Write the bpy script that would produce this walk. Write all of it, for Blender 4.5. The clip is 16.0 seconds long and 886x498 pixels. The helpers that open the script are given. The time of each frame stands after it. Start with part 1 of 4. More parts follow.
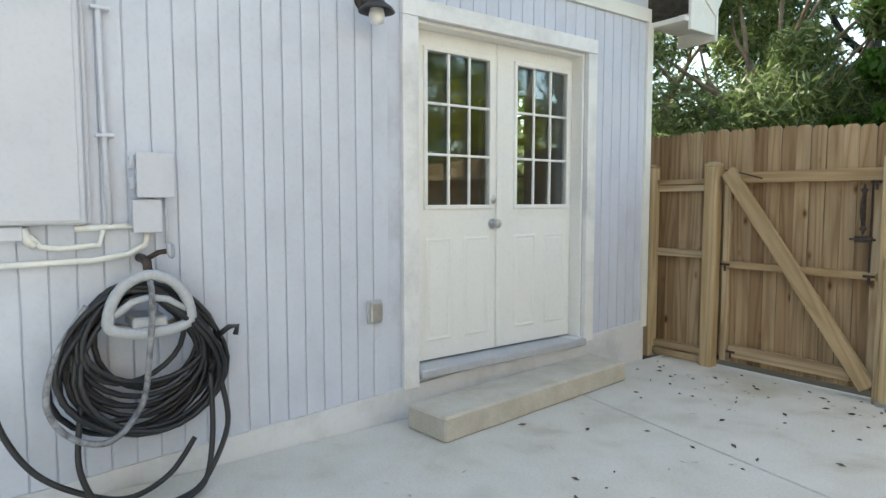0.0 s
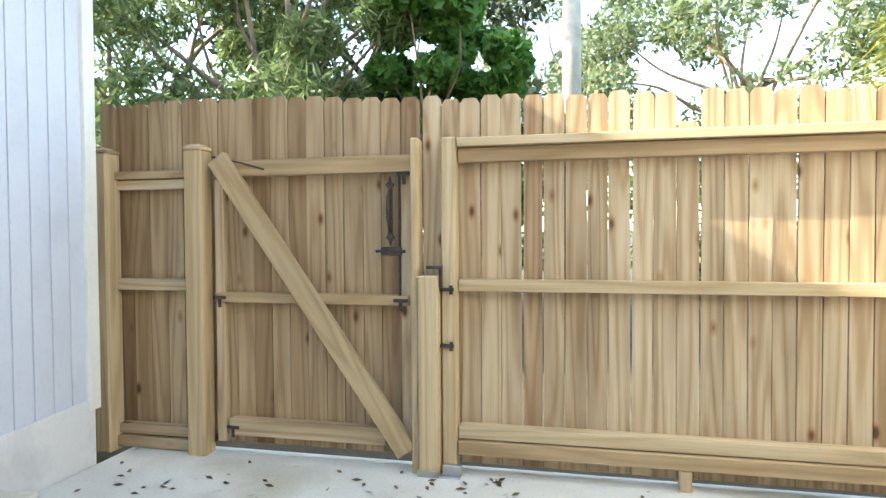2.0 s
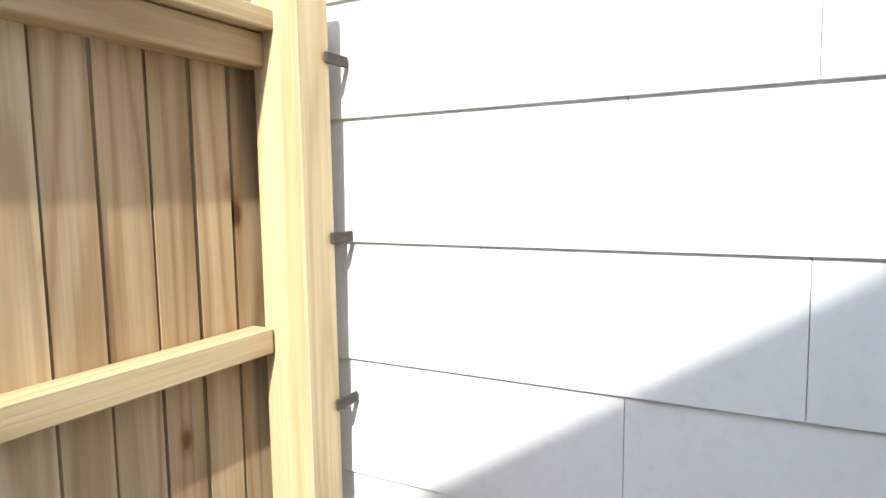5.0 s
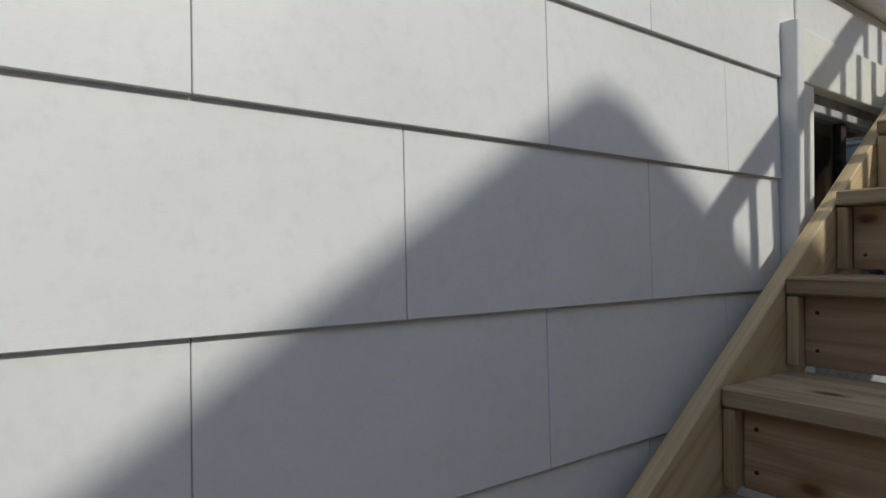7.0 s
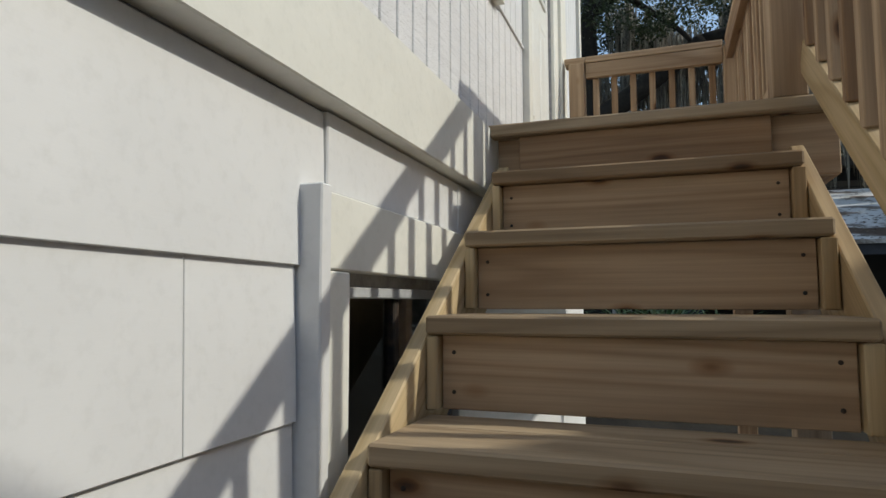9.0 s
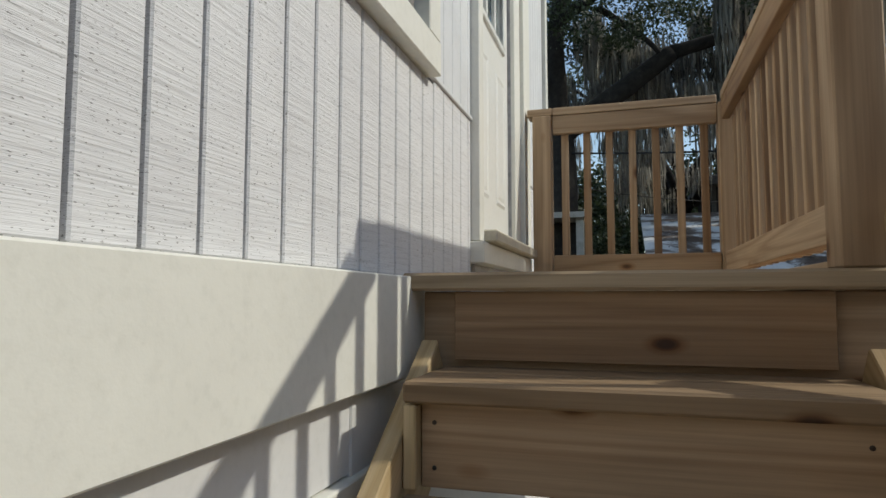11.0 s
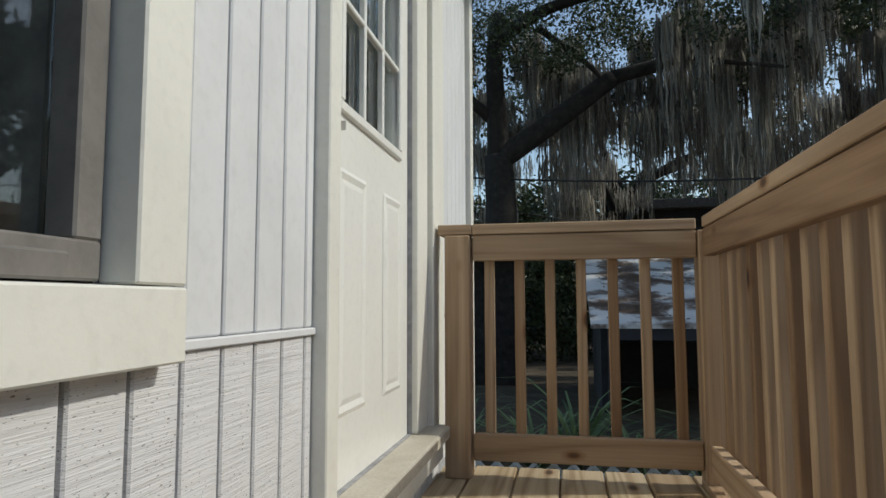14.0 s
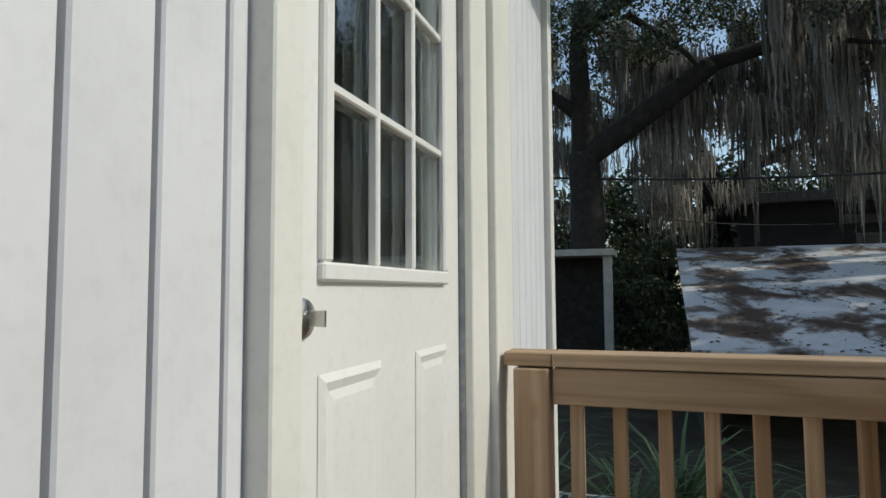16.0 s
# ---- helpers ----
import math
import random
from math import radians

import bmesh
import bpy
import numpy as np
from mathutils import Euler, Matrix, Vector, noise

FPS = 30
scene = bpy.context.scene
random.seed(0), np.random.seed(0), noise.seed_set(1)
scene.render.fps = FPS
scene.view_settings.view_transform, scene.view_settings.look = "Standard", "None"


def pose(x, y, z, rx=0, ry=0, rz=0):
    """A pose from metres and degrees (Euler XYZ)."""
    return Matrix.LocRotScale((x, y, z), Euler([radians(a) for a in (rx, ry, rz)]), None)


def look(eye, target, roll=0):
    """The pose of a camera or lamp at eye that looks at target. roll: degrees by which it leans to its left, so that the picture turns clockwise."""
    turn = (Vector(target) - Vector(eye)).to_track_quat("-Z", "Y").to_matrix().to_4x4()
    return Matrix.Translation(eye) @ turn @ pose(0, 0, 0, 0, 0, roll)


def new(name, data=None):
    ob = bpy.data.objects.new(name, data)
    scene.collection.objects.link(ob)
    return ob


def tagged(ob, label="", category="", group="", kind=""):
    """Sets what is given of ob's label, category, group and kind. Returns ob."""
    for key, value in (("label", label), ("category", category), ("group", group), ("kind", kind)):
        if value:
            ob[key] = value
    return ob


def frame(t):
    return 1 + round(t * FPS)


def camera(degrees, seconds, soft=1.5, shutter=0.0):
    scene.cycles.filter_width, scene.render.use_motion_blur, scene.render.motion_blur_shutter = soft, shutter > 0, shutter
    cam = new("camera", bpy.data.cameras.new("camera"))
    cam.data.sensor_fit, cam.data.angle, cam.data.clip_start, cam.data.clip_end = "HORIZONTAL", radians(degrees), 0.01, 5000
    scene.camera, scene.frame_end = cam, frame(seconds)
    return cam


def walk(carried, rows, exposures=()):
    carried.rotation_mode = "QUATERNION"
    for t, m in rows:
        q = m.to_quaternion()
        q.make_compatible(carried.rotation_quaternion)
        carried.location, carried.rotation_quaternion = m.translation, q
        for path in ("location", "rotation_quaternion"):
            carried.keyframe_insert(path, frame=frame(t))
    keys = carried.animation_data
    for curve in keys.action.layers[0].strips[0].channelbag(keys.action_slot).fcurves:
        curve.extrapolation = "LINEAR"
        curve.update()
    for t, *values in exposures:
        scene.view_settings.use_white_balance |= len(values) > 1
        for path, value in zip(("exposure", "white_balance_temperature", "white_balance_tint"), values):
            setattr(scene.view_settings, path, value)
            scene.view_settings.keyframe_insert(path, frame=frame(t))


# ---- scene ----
cam = camera(70.4, 16.0)
PATH = [
    (0, (3.05, 0.439, 1.287), (1.455, 1.635, 1.131), 0.0),
    (0.5, (2.823, 0.803, 1.29), (1.444, 2.246, 1.16), -0.2),
    (1, (2.648, 1.201, 1.254), (1.603, 2.903, 1.146), -0.2),
    (1.5, (2.513, 1.674, 1.184), (1.798, 3.54, 1.096), -0.5),
    (2, (2.351, 2.136, 1.126), (1.911, 4.086, 1.071), -0.35),
    (2.5, (2.315, 2.572, 1.173), (2.229, 4.569, 1.094), -0.85),
    (3, (2.385, 3.022, 1.185), (2.756, 4.986, 1.116), -1.3),
    (3.5, (2.474, 3.341, 1.244), (3.342, 5.138, 1.109), -1.5),
    (4, (2.671, 3.592, 1.246), (3.945, 5.127, 1.101), -1.0),
    (6.3, (3.202, 4.333, 1.118), (5.163, 3.972, 0.961), -0.2),
    (6.5, (3.249, 4.305, 1.13), (5.132, 3.64, 1.018), -0.3),
    (7, (3.373, 4.204, 1.173), (4.963, 2.991, 1.179), -0.2),
    (7.5, (3.481, 4.044, 1.188), (4.891, 2.628, 1.283), -0.3),
    (8, (3.549, 3.81, 1.34), (4.67, 2.159, 1.469), 0.0),
    (8.5, (3.522, 3.675, 1.407), (4.345, 1.859, 1.562), 0.1),
    (9, (3.533, 3.483, 1.544), (4.2, 1.605, 1.71), -0.1),
    (9.5, (3.552, 3.301, 1.687), (4.243, 1.433, 1.867), -1.5),
    (12, (3.671, 2.539, 2.292), (4.104, 0.593, 2.446), 0.3),
    (12.5, (3.705, 2.399, 2.405), (4.087, 0.443, 2.574), -0.2),
    (13, (3.691, 2.273, 2.532), (4.045, 0.311, 2.694), -0.0),
    (13.5, (3.637, 2.114, 2.644), (3.992, 0.154, 2.82), -0.2),
    (14, (3.62, 1.954, 2.723), (4.008, 0.0, 2.893), -0.2),
    (14.5, (3.607, 1.818, 2.85), (4.04, -0.129, 2.998), -0.3),
    (15, (3.608, 1.672, 2.975), (4.152, -0.248, 3.101), -0.45),
    (15.5, (3.677, 1.493, 3.063), (4.323, -0.397, 3.177), -0.35),
    (16, (3.689, 1.372, 3.157), (4.335, -0.516, 3.292), -0.35),
]

walk(cam, [(t, look(eye, target, roll)) for t, eye, target, roll in PATH],
     [(0, 2.2, 7600, 2), (1.0, 2.47, 7600, 2), (1.7, 2.8, 7400, 2), (2.5, 3.2, 6850, 1), (3.2, 3.25, 6700, 1), (4.2, 3.15, 6600, 2),
      (6.2, 0.22, 6600, 4), (9.0, 0.34, 6900, 4), (12.0, 0.14, 6900, 4), (16.0, 0.08, 6850, 4)])

# ---- world and sun ----
SUN = Vector((-1.0, -0.22, 0.84)).normalized()
world = bpy.data.worlds.new("sky")
scene.world = world
world.use_nodes = True
wn = world.node_tree.nodes
sky = wn.new("ShaderNodeTexSky")
sky.sky_type = 'NISHITA'
sky.sun_disc = False
sky.sun_elevation = math.asin(SUN.z)
sky.sun_rotation = math.atan2(SUN.x, SUN.y)
wn["Background"].inputs["Strength"].default_value = 0.15
world.node_tree.links.new(sky.outputs[0], wn["Background"].inputs["Color"])
sun = new("sun", bpy.data.lights.new("sun", 'SUN'))
sun.data.energy = 2.0
sun.data.angle = radians(0.7)
sun.data.color = (1.0, 0.965, 0.91)
sun.matrix_world = look(SUN * 30, (0, 0, 0))


# ---- materials ----
def material(name, rough=0.6, metal=0.0):
    m = bpy.data.materials.new(name)
    m.use_nodes = True
    b = m.node_tree.nodes["Principled BSDF"]
    b.inputs["Roughness"].default_value = rough
    b.inputs["Metallic"].default_value = metal
    return m, m.node_tree.nodes, m.node_tree.links, b


def coords(n, l, scale, offset=True):
    """Object coordinates, moved by a random step from piece to piece."""
    tc = n.new("ShaderNodeTexCoord")
    mp = n.new("ShaderNodeMapping")
    mp.inputs["Scale"].default_value = scale
    l.new(tc.outputs["Object"], mp.inputs["Vector"])
    if offset:
        oi = n.new("ShaderNodeObjectInfo")
        mul = n.new("ShaderNodeMath")
        mul.operation = 'MULTIPLY'
        mul.inputs[1].default_value = 37.0
        l.new(oi.outputs["Random"], mul.inputs[0])
        l.new(mul.outputs[0], mp.inputs["Location"])
    return mp.outputs[0]


def noise_tex(n, l, vec, scale, detail=4.0, rough=0.6, distort=0.0):
    t = n.new("ShaderNodeTexNoise")
    t.inputs["Scale"].default_value = scale
    t.inputs["Detail"].default_value = detail
    t.inputs["Roughness"].default_value = rough
    t.inputs["Distortion"].default_value = distort
    l.new(vec, t.inputs["Vector"])
    return t.outputs["Fac"]


def ramp(n, l, fac, stops):
    r = n.new("ShaderNodeValToRGB")
    while len(r.color_ramp.elements) < len(stops):
        r.color_ramp.elements.new(0.5)
    for e, (p, c) in zip(r.color_ramp.elements, stops):
        e.position, e.color = p, (*c, 1) if len(c) == 3 else c
    l.new(fac, r.inputs[0])
    return r.outputs[0]


def mix(n, l, kind, fac, a, b):
    m = n.new("ShaderNodeMix")
    m.data_type, m.blend_type = 'RGBA', kind
    for sock, v in ((m.inputs[0], fac), (m.inputs[6], a), (m.inputs[7], b)):
        if isinstance(v, (int, float)):
            sock.default_value = v
        elif isinstance(v, tuple):
            sock.default_value = (*v, 1)
        else:
            l.new(v, sock)
    return m.outputs[2]


def bump(n, l, b, height, strength, distance=0.004):
    u = n.new("ShaderNodeBump")
    u.inputs["Strength"].default_value = strength
    u.inputs["Distance"].default_value = distance
    l.new(height, u.inputs["Height"])
    l.new(u.outputs[0], b.inputs["Normal"])


def wood(name, axis, dark, mid, light, rough=0.75, stain=0.5, knots=True):
    """Sawn pine with grain along the axis, knots, and grey or brown weather stains."""
    m, n, l, b = material(name, rough)
    st = [5.0, 5.0, 5.0]
    st[axis] = 0.7
    warp = noise_tex(n, l, coords(n, l, st), 1.0, 4, 0.6)
    kr = [8.5, 8.5, 8.5]
    kr[axis] = 0.5
    ring = noise_tex(n, l, coords(n, l, kr), 1.0, 1.2, 0.45)
    mu = n.new("ShaderNodeMath")
    mu.operation = 'MULTIPLY'
    mu.inputs[1].default_value = 46.0
    l.new(ring, mu.inputs[0])
    sn = n.new("ShaderNodeMath")
    sn.operation = 'SINE'
    l.new(mu.outputs[0], sn.inputs[0])
    hf = n.new("ShaderNodeMath")
    hf.operation = 'MULTIPLY_ADD'
    hf.inputs[1].default_value = 0.5
    hf.inputs[2].default_value = 0.5
    l.new(sn.outputs[0], hf.inputs[0])
    f = [160.0, 160.0, 160.0]
    f[axis] = 3.0
    fine = noise_tex(n, l, coords(n, l, f), 1.0, 3, 0.6)
    c = ramp(n, l, hf.outputs[0], [(0.0, light), (0.75, tuple(0.35 * p + 0.65 * q for p, q in zip(light, mid))), (1.0, tuple(0.72 * p + 0.28 * q for p, q in zip(mid, dark)))])
    c = mix(n, l, 'MULTIPLY', 0.4, c, ramp(n, l, fine, [(0.3, (0.62, 0.6, 0.58)), (0.65, (1.08, 1.06, 1.04))]))
    c = mix(n, l, 'MULTIPLY', stain, c, ramp(n, l, warp, [(0.3, (0.68, 0.63, 0.58)), (0.58, (1.06, 1.05, 1.03))]))
    oi = n.new("ShaderNodeObjectInfo")
    c = mix(n, l, 'MULTIPLY', 0.75, c, ramp(n, l, oi.outputs["Random"], [(0.0, (0.60, 0.47, 0.35)), (0.22, (0.80, 0.70, 0.60)), (0.4, (0.95, 0.90, 0.84)), (0.6, (1.02, 1.0, 0.97)), (1.0, (1.16, 1.17, 1.18))]))
    if knots:
        ks = [7.0, 7.0, 7.0]
        ks[axis] = 3.4
        vo = n.new("ShaderNodeTexVoronoi")
        vo.inputs["Scale"].default_value = 1.0
        l.new(coords(n, l, ks), vo.inputs["Vector"])
        kn = ramp(n, l, vo.outputs["Distance"], [(0.055, (0.12, 0.065, 0.04)), (0.085, (0.40, 0.26, 0.16)), (0.105, (0.72, 0.58, 0.46)), (0.17, (1, 1, 1))])
        c = mix(n, l, 'MULTIPLY', 0.9, c, kn)
    l.new(c, b.inputs["Base Color"])
    bump(n, l, b, fine, 0.35, 0.002)
    return m


def painted(name, colour, rough=0.5, grain=None, strength=0.15, dirt=0.25, scale=3.0):
    """House paint over board: faint dirt in two scales, and the relief of the board below."""
    m, n, l, b = material(name, rough)
    v = coords(n, l, (1, 1, 1))
    big = noise_tex(n, l, v, scale, 5, 0.62)
    small = noise_tex(n, l, v, 45.0, 3, 0.6)
    low = tuple(q * (1 - dirt) for q in colour)
    c = ramp(n, l, big, [(0.28, low), (0.55, colour), (1.0, tuple(min(1, q * 1.03) for q in colour))])
    c = mix(n, l, 'MULTIPLY', 0.35, c, ramp(n, l, small, [(0.25, (0.82, 0.82, 0.81)), (0.5, (1, 1, 1))]))
    l.new(c, b.inputs["Base Color"])
    h = noise_tex(n, l, coords(n, l, grain or (40, 40, 40)), 1.0, 4, 0.65)
    bump(n, l, b, h, strength, 0.003)
    return m


def rough_sawn(name, colour):
    """Thinly painted rough-sawn plywood: level saw marks, with bare grey wood in the pits."""
    m, n, l, b = material(name, 0.8)
    lines = noise_tex(n, l, coords(n, l, (60, 5, 190)), 1.0, 4, 0.7)
    blot = noise_tex(n, l, coords(n, l, (3, 3, 3)), 1.0, 4, 0.6)
    pits = noise_tex(n, l, coords(n, l, (260, 130, 420)), 1.0, 2, 0.5)
    c = mix(n, l, 'MULTIPLY', 0.32, colour, ramp(n, l, lines, [(0.32, (0.5, 0.49, 0.5)), (0.5, (1, 1, 1))]))
    c = mix(n, l, 'MULTIPLY', 0.8, c, ramp(n, l, pits, [(0.30, (0.2, 0.19, 0.18)), (0.35, (1, 1, 1))]))
    c = mix(n, l, 'MULTIPLY', 0.35, c, ramp(n, l, blot, [(0.3, (0.75, 0.74, 0.75)), (0.6, (1, 1, 1))]))
    l.new(c, b.inputs["Base Color"])
    bump(n, l, b, lines, 0.7, 0.004)
    return m


def mottled(name, stops, scale=6.0, rough=0.85, fine=60.0, strength=0.3, second=None, metal=0.0):
    m, n, l, b = material(name, rough, metal)
    v = coords(n, l, (1, 1, 1), False)
    c = ramp(n, l, noise_tex(n, l, v, scale, 6, 0.6, 0.3), stops)
    f = noise_tex(n, l, v, fine, 3, 0.6)
    c = mix(n, l, 'MULTIPLY', 0.4, c, ramp(n, l, f, [(0.25, (0.7, 0.7, 0.7)), (0.55, (1.05, 1.05, 1.05))]))
    if second:
        s = noise_tex(n, l, v, second[0], 3, 0.5)
        c = mix(n, l, 'MULTIPLY', 1.0, c, ramp(n, l, s, second[1]))
    l.new(c, b.inputs["Base Color"])
    bump(n, l, b, f, strength, 0.004)
    return m


def leaf_material(name, stops, trans=0.35):
    m, n, l, b = material(name, 0.5)
    g = n.new("ShaderNodeNewGeometry")
    c = ramp(n, l, g.outputs["Random Per Island"], stops)
    l.new(c, b.inputs["Base Color"])
    tr = n.new("ShaderNodeBsdfTranslucent")
    l.new(c, tr.inputs["Color"])
    mx = n.new("ShaderNodeMixShader")
    mx.inputs[0].default_value = trans
    l.new(b.outputs[0], mx.inputs[1])
    l.new(tr.outputs[0], mx.inputs[2])
    l.new(mx.outputs[0], n["Material Output"].inputs["Surface"])
    return m


FENCE = [wood("weathered_fence_wood_%d" % a, a, (0.27, 0.155, 0.07), (0.47, 0.345, 0.205), (0.56, 0.45, 0.30), stain=0.95) for a in range(3)]
# browner gate boards, with the shade over them also darkened into the colour
SHADED_GATEWOOD = wood("weathered_shaded_gate_wood", 2, (0.20, 0.115, 0.055), (0.385, 0.27, 0.15), (0.46, 0.345, 0.215), stain=1.0)
POST = [wood("fence_post_wood_%d" % a, a, (0.38, 0.27, 0.14), (0.50, 0.385, 0.22), (0.58, 0.46, 0.29), stain=0.5, knots=False) for a in range(3)]
PINE = [wood("new_pine_%d" % a, a, (0.29, 0.195, 0.12), (0.40, 0.28, 0.18), (0.48, 0.355, 0.24), stain=0.9) for a in range(3)]
DECK = [wood("deck_wood_%d" % a, a, (0.23, 0.16, 0.09), (0.38, 0.29, 0.18), (0.50, 0.41, 0.28), stain=0.6) for a in range(3)]
TREAD = [wood("tread_wood_%d" % a, a, (0.20, 0.145, 0.09), (0.32, 0.24, 0.155), (0.40, 0.31, 0.21), stain=0.6) for a in range(3)]
SIDING = painted("blue_grey_siding_paint", (0.60, 0.63, 0.71), 0.5, (60, 60, 5), 0.12, 0.10)
BACKING = painted("groove_paint", (0.58, 0.61, 0.69), 0.6)
LAP = painted("white_panel_paint", (0.74, 0.74, 0.745), 0.45, (30, 8, 60), 0.10, 0.06)
ROUGH = rough_sawn("rough_sawn_paint", (0.72, 0.72, 0.735))
SMOOTH = painted("smooth_groove_siding_paint", (0.72, 0.73, 0.75), 0.5, (60, 40, 5), 0.2, 0.12)
# grey core behind the white boards; the grooves' shadow is put into its colour
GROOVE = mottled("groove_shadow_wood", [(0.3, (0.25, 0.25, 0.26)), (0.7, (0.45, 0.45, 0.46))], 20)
CREAM = painted("cream_white_trim", (0.80, 0.79, 0.73), 0.45, (30, 30, 30), 0.25, 0.08)
DOOR = painted("white_door_enamel", (0.83, 0.825, 0.79), 0.3, (8, 8, 8), 0.05, 0.03)
CONCRETE = mottled("pale_concrete", [(0.25, (0.50, 0.46, 0.38)), (0.45, (0.63, 0.60, 0.53)), (0.75, (0.70, 0.68, 0.63))], 2.2, 0.85, 70, 0.25,
                   (0.8, [(0.30, (0.62, 0.58, 0.46)), (0.42, (1, 1, 1))]))
STEPC = mottled("step_concrete", [(0.3, (0.46, 0.42, 0.34)), (0.6, (0.58, 0.54, 0.46)), (0.9, (0.64, 0.61, 0.55))], 5, 0.9, 90, 0.4)
EARTH = mottled("leafy_earth", [(0.3, (0.05, 0.035, 0.02)), (0.6, (0.10, 0.075, 0.045)), (0.8, (0.16, 0.12, 0.075))], 2.0, 0.95, 30, 0.8)
RUBBER = mottled("black_rubber_hose", [(0.3, (0.012, 0.012, 0.014)), (0.7, (0.03, 0.03, 0.033))], 8, 0.42, 80, 0.1)
DUSTY = mottled("grey_scuffed_hose", [(0.35, (0.10, 0.10, 0.11)), (0.6, (0.34, 0.34, 0.36))], 22, 0.5, 80, 0.2)
PLASTIC = mottled("grey_plastic", [(0.3, (0.42, 0.43, 0.45)), (0.7, (0.52, 0.53, 0.55))], 5, 0.5, 60, 0.1)
BOXPAINT = painted("painted_metal_box", (0.60, 0.62, 0.68), 0.42, (20, 20, 20), 0.05, 0.08)
BRONZE = mottled("dark_bronze", [(0.3, (0.025, 0.022, 0.022)), (0.7, (0.05, 0.045, 0.045))], 10, 0.4, 70, 0.1)
IRON = mottled("rusty_black_iron", [(0.4, (0.02, 0.018, 0.017)), (0.7, (0.09, 0.055, 0.035))], 30, 0.6, 90, 0.3)
STEEL = mottled("brushed_nickel", [(0.3, (0.45, 0.44, 0.42)), (0.7, (0.6, 0.59, 0.57))], 10, 0.3, 90, 0.05, metal=1.0)
# bark below its own tone: the shade on the backlit trunks is in the colour
BARK = mottled("shaded_oak_bark", [(0.3, (0.014, 0.011, 0.009)), (0.6, (0.034, 0.028, 0.023)), (0.85, (0.07, 0.06, 0.05))], 7, 0.95, 25, 1.0)
PALEBARK = mottled("pale_bark", [(0.3, (0.16, 0.11, 0.07)), (0.6, (0.30, 0.22, 0.15)), (0.85, (0.42, 0.34, 0.26))], 6, 0.9, 25, 0.8)
POLEWOOD = mottled("bleached_pole_wood", [(0.3, (0.42, 0.36, 0.29)), (0.7, (0.60, 0.54, 0.47))], 5, 0.9, 40, 0.3)
# room surfaces coloured dark, so the unlit interior's dimness is in the colour
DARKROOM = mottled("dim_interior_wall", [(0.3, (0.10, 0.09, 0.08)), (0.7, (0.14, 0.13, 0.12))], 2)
SHINGLE = mottled("grey_shingle", [(0.3, (0.10, 0.10, 0.10)), (0.7, (0.20, 0.195, 0.19))], 18, 0.9)
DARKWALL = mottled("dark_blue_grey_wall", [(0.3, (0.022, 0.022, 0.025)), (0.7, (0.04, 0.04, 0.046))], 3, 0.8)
SHEET = mottled("leaf_strewn_white_roof", [(0.42, (0.09, 0.055, 0.035)), (0.47, (0.20, 0.16, 0.13)), (0.52, (0.62, 0.60, 0.57)), (0.8, (0.74, 0.73, 0.71))], 1.1, 0.8, 24, 0.3)
WHITE = painted("white_vinyl", (0.8, 0.8, 0.79), 0.4)
FRAME = mottled("grey_brown_aluminium", [(0.3, (0.15, 0.14, 0.13)), (0.7, (0.24, 0.225, 0.21))], 8, 0.45, 60, 0.1)
CABLE = mottled("black_cable", [(0.3, (0.015, 0.015, 0.015)), (0.7, (0.03, 0.03, 0.03))], 5, 0.6)
GLASSM, gn, gl, gb = material("window_glass", 0.02)
gb.inputs["Base Color"].default_value = (0.9, 0.95, 0.93, 1)
gb.inputs["Transmission Weight"].default_value = 1.0
gb.inputs["IOR"].default_value = 1.52
LEAF_OAK = leaf_material("oak_leaves", [(0.0, (0.02, 0.03, 0.012)), (0.5, (0.045, 0.065, 0.025)), (1.0, (0.09, 0.11, 0.05))], 0.25)
LEAF_GREEN = leaf_material("mid_green_leaves", [(0.0, (0.065, 0.105, 0.03)), (0.5, (0.15, 0.21, 0.075)), (1.0, (0.29, 0.35, 0.15))], 0.48)
LEAF_BROAD = leaf_material("bright_broad_leaves", [(0.0, (0.05, 0.13, 0.02)), (0.5, (0.11, 0.25, 0.04)), (1.0, (0.18, 0.33, 0.07))], 0.5)
LEAF_PALE = leaf_material("pale_far_leaves", [(0.0, (0.09, 0.12, 0.05)), (0.5, (0.17, 0.21, 0.09)), (1.0, (0.30, 0.34, 0.17))], 0.4)
LEAF_PALM = leaf_material("yellowing_palm_fronds", [(0.0, (0.10, 0.16, 0.03)), (0.5, (0.26, 0.28, 0.04)), (1.0, (0.48, 0.40, 0.06))], 0.4)
LEAF_BLADE = leaf_material("strap_leaves", [(0.0, (0.06, 0.11, 0.045)), (0.5, (0.12, 0.19, 0.08)), (1.0, (0.22, 0.30, 0.15))], 0.3)
MOSSM = leaf_material("spanish_moss", [(0.0, (0.15, 0.14, 0.12)), (0.5, (0.36, 0.335, 0.29)), (1.0, (0.60, 0.56, 0.48))], 0.45)
DEADLEAF = leaf_material("fallen_leaves", [(0.0, (0.03, 0.022, 0.015)), (0.5, (0.09, 0.055, 0.03)), (1.0, (0.17, 0.11, 0.06))], 0.1)

# ---- mesh helpers ----
MESHES = {}


def block_mesh(size, ch, mat):
    key = (tuple(round(s, 4) for s in size), ch, mat.name)
    if key not in MESHES:
        bm = bmesh.new()
        bmesh.ops.create_cube(bm, size=1.0)
        bmesh.ops.scale(bm, vec=size, verts=bm.verts)
        if ch:
            bmesh.ops.bevel(bm, geom=bm.edges[:], offset=ch, segments=1, affect='EDGES', clamp_overlap=True)
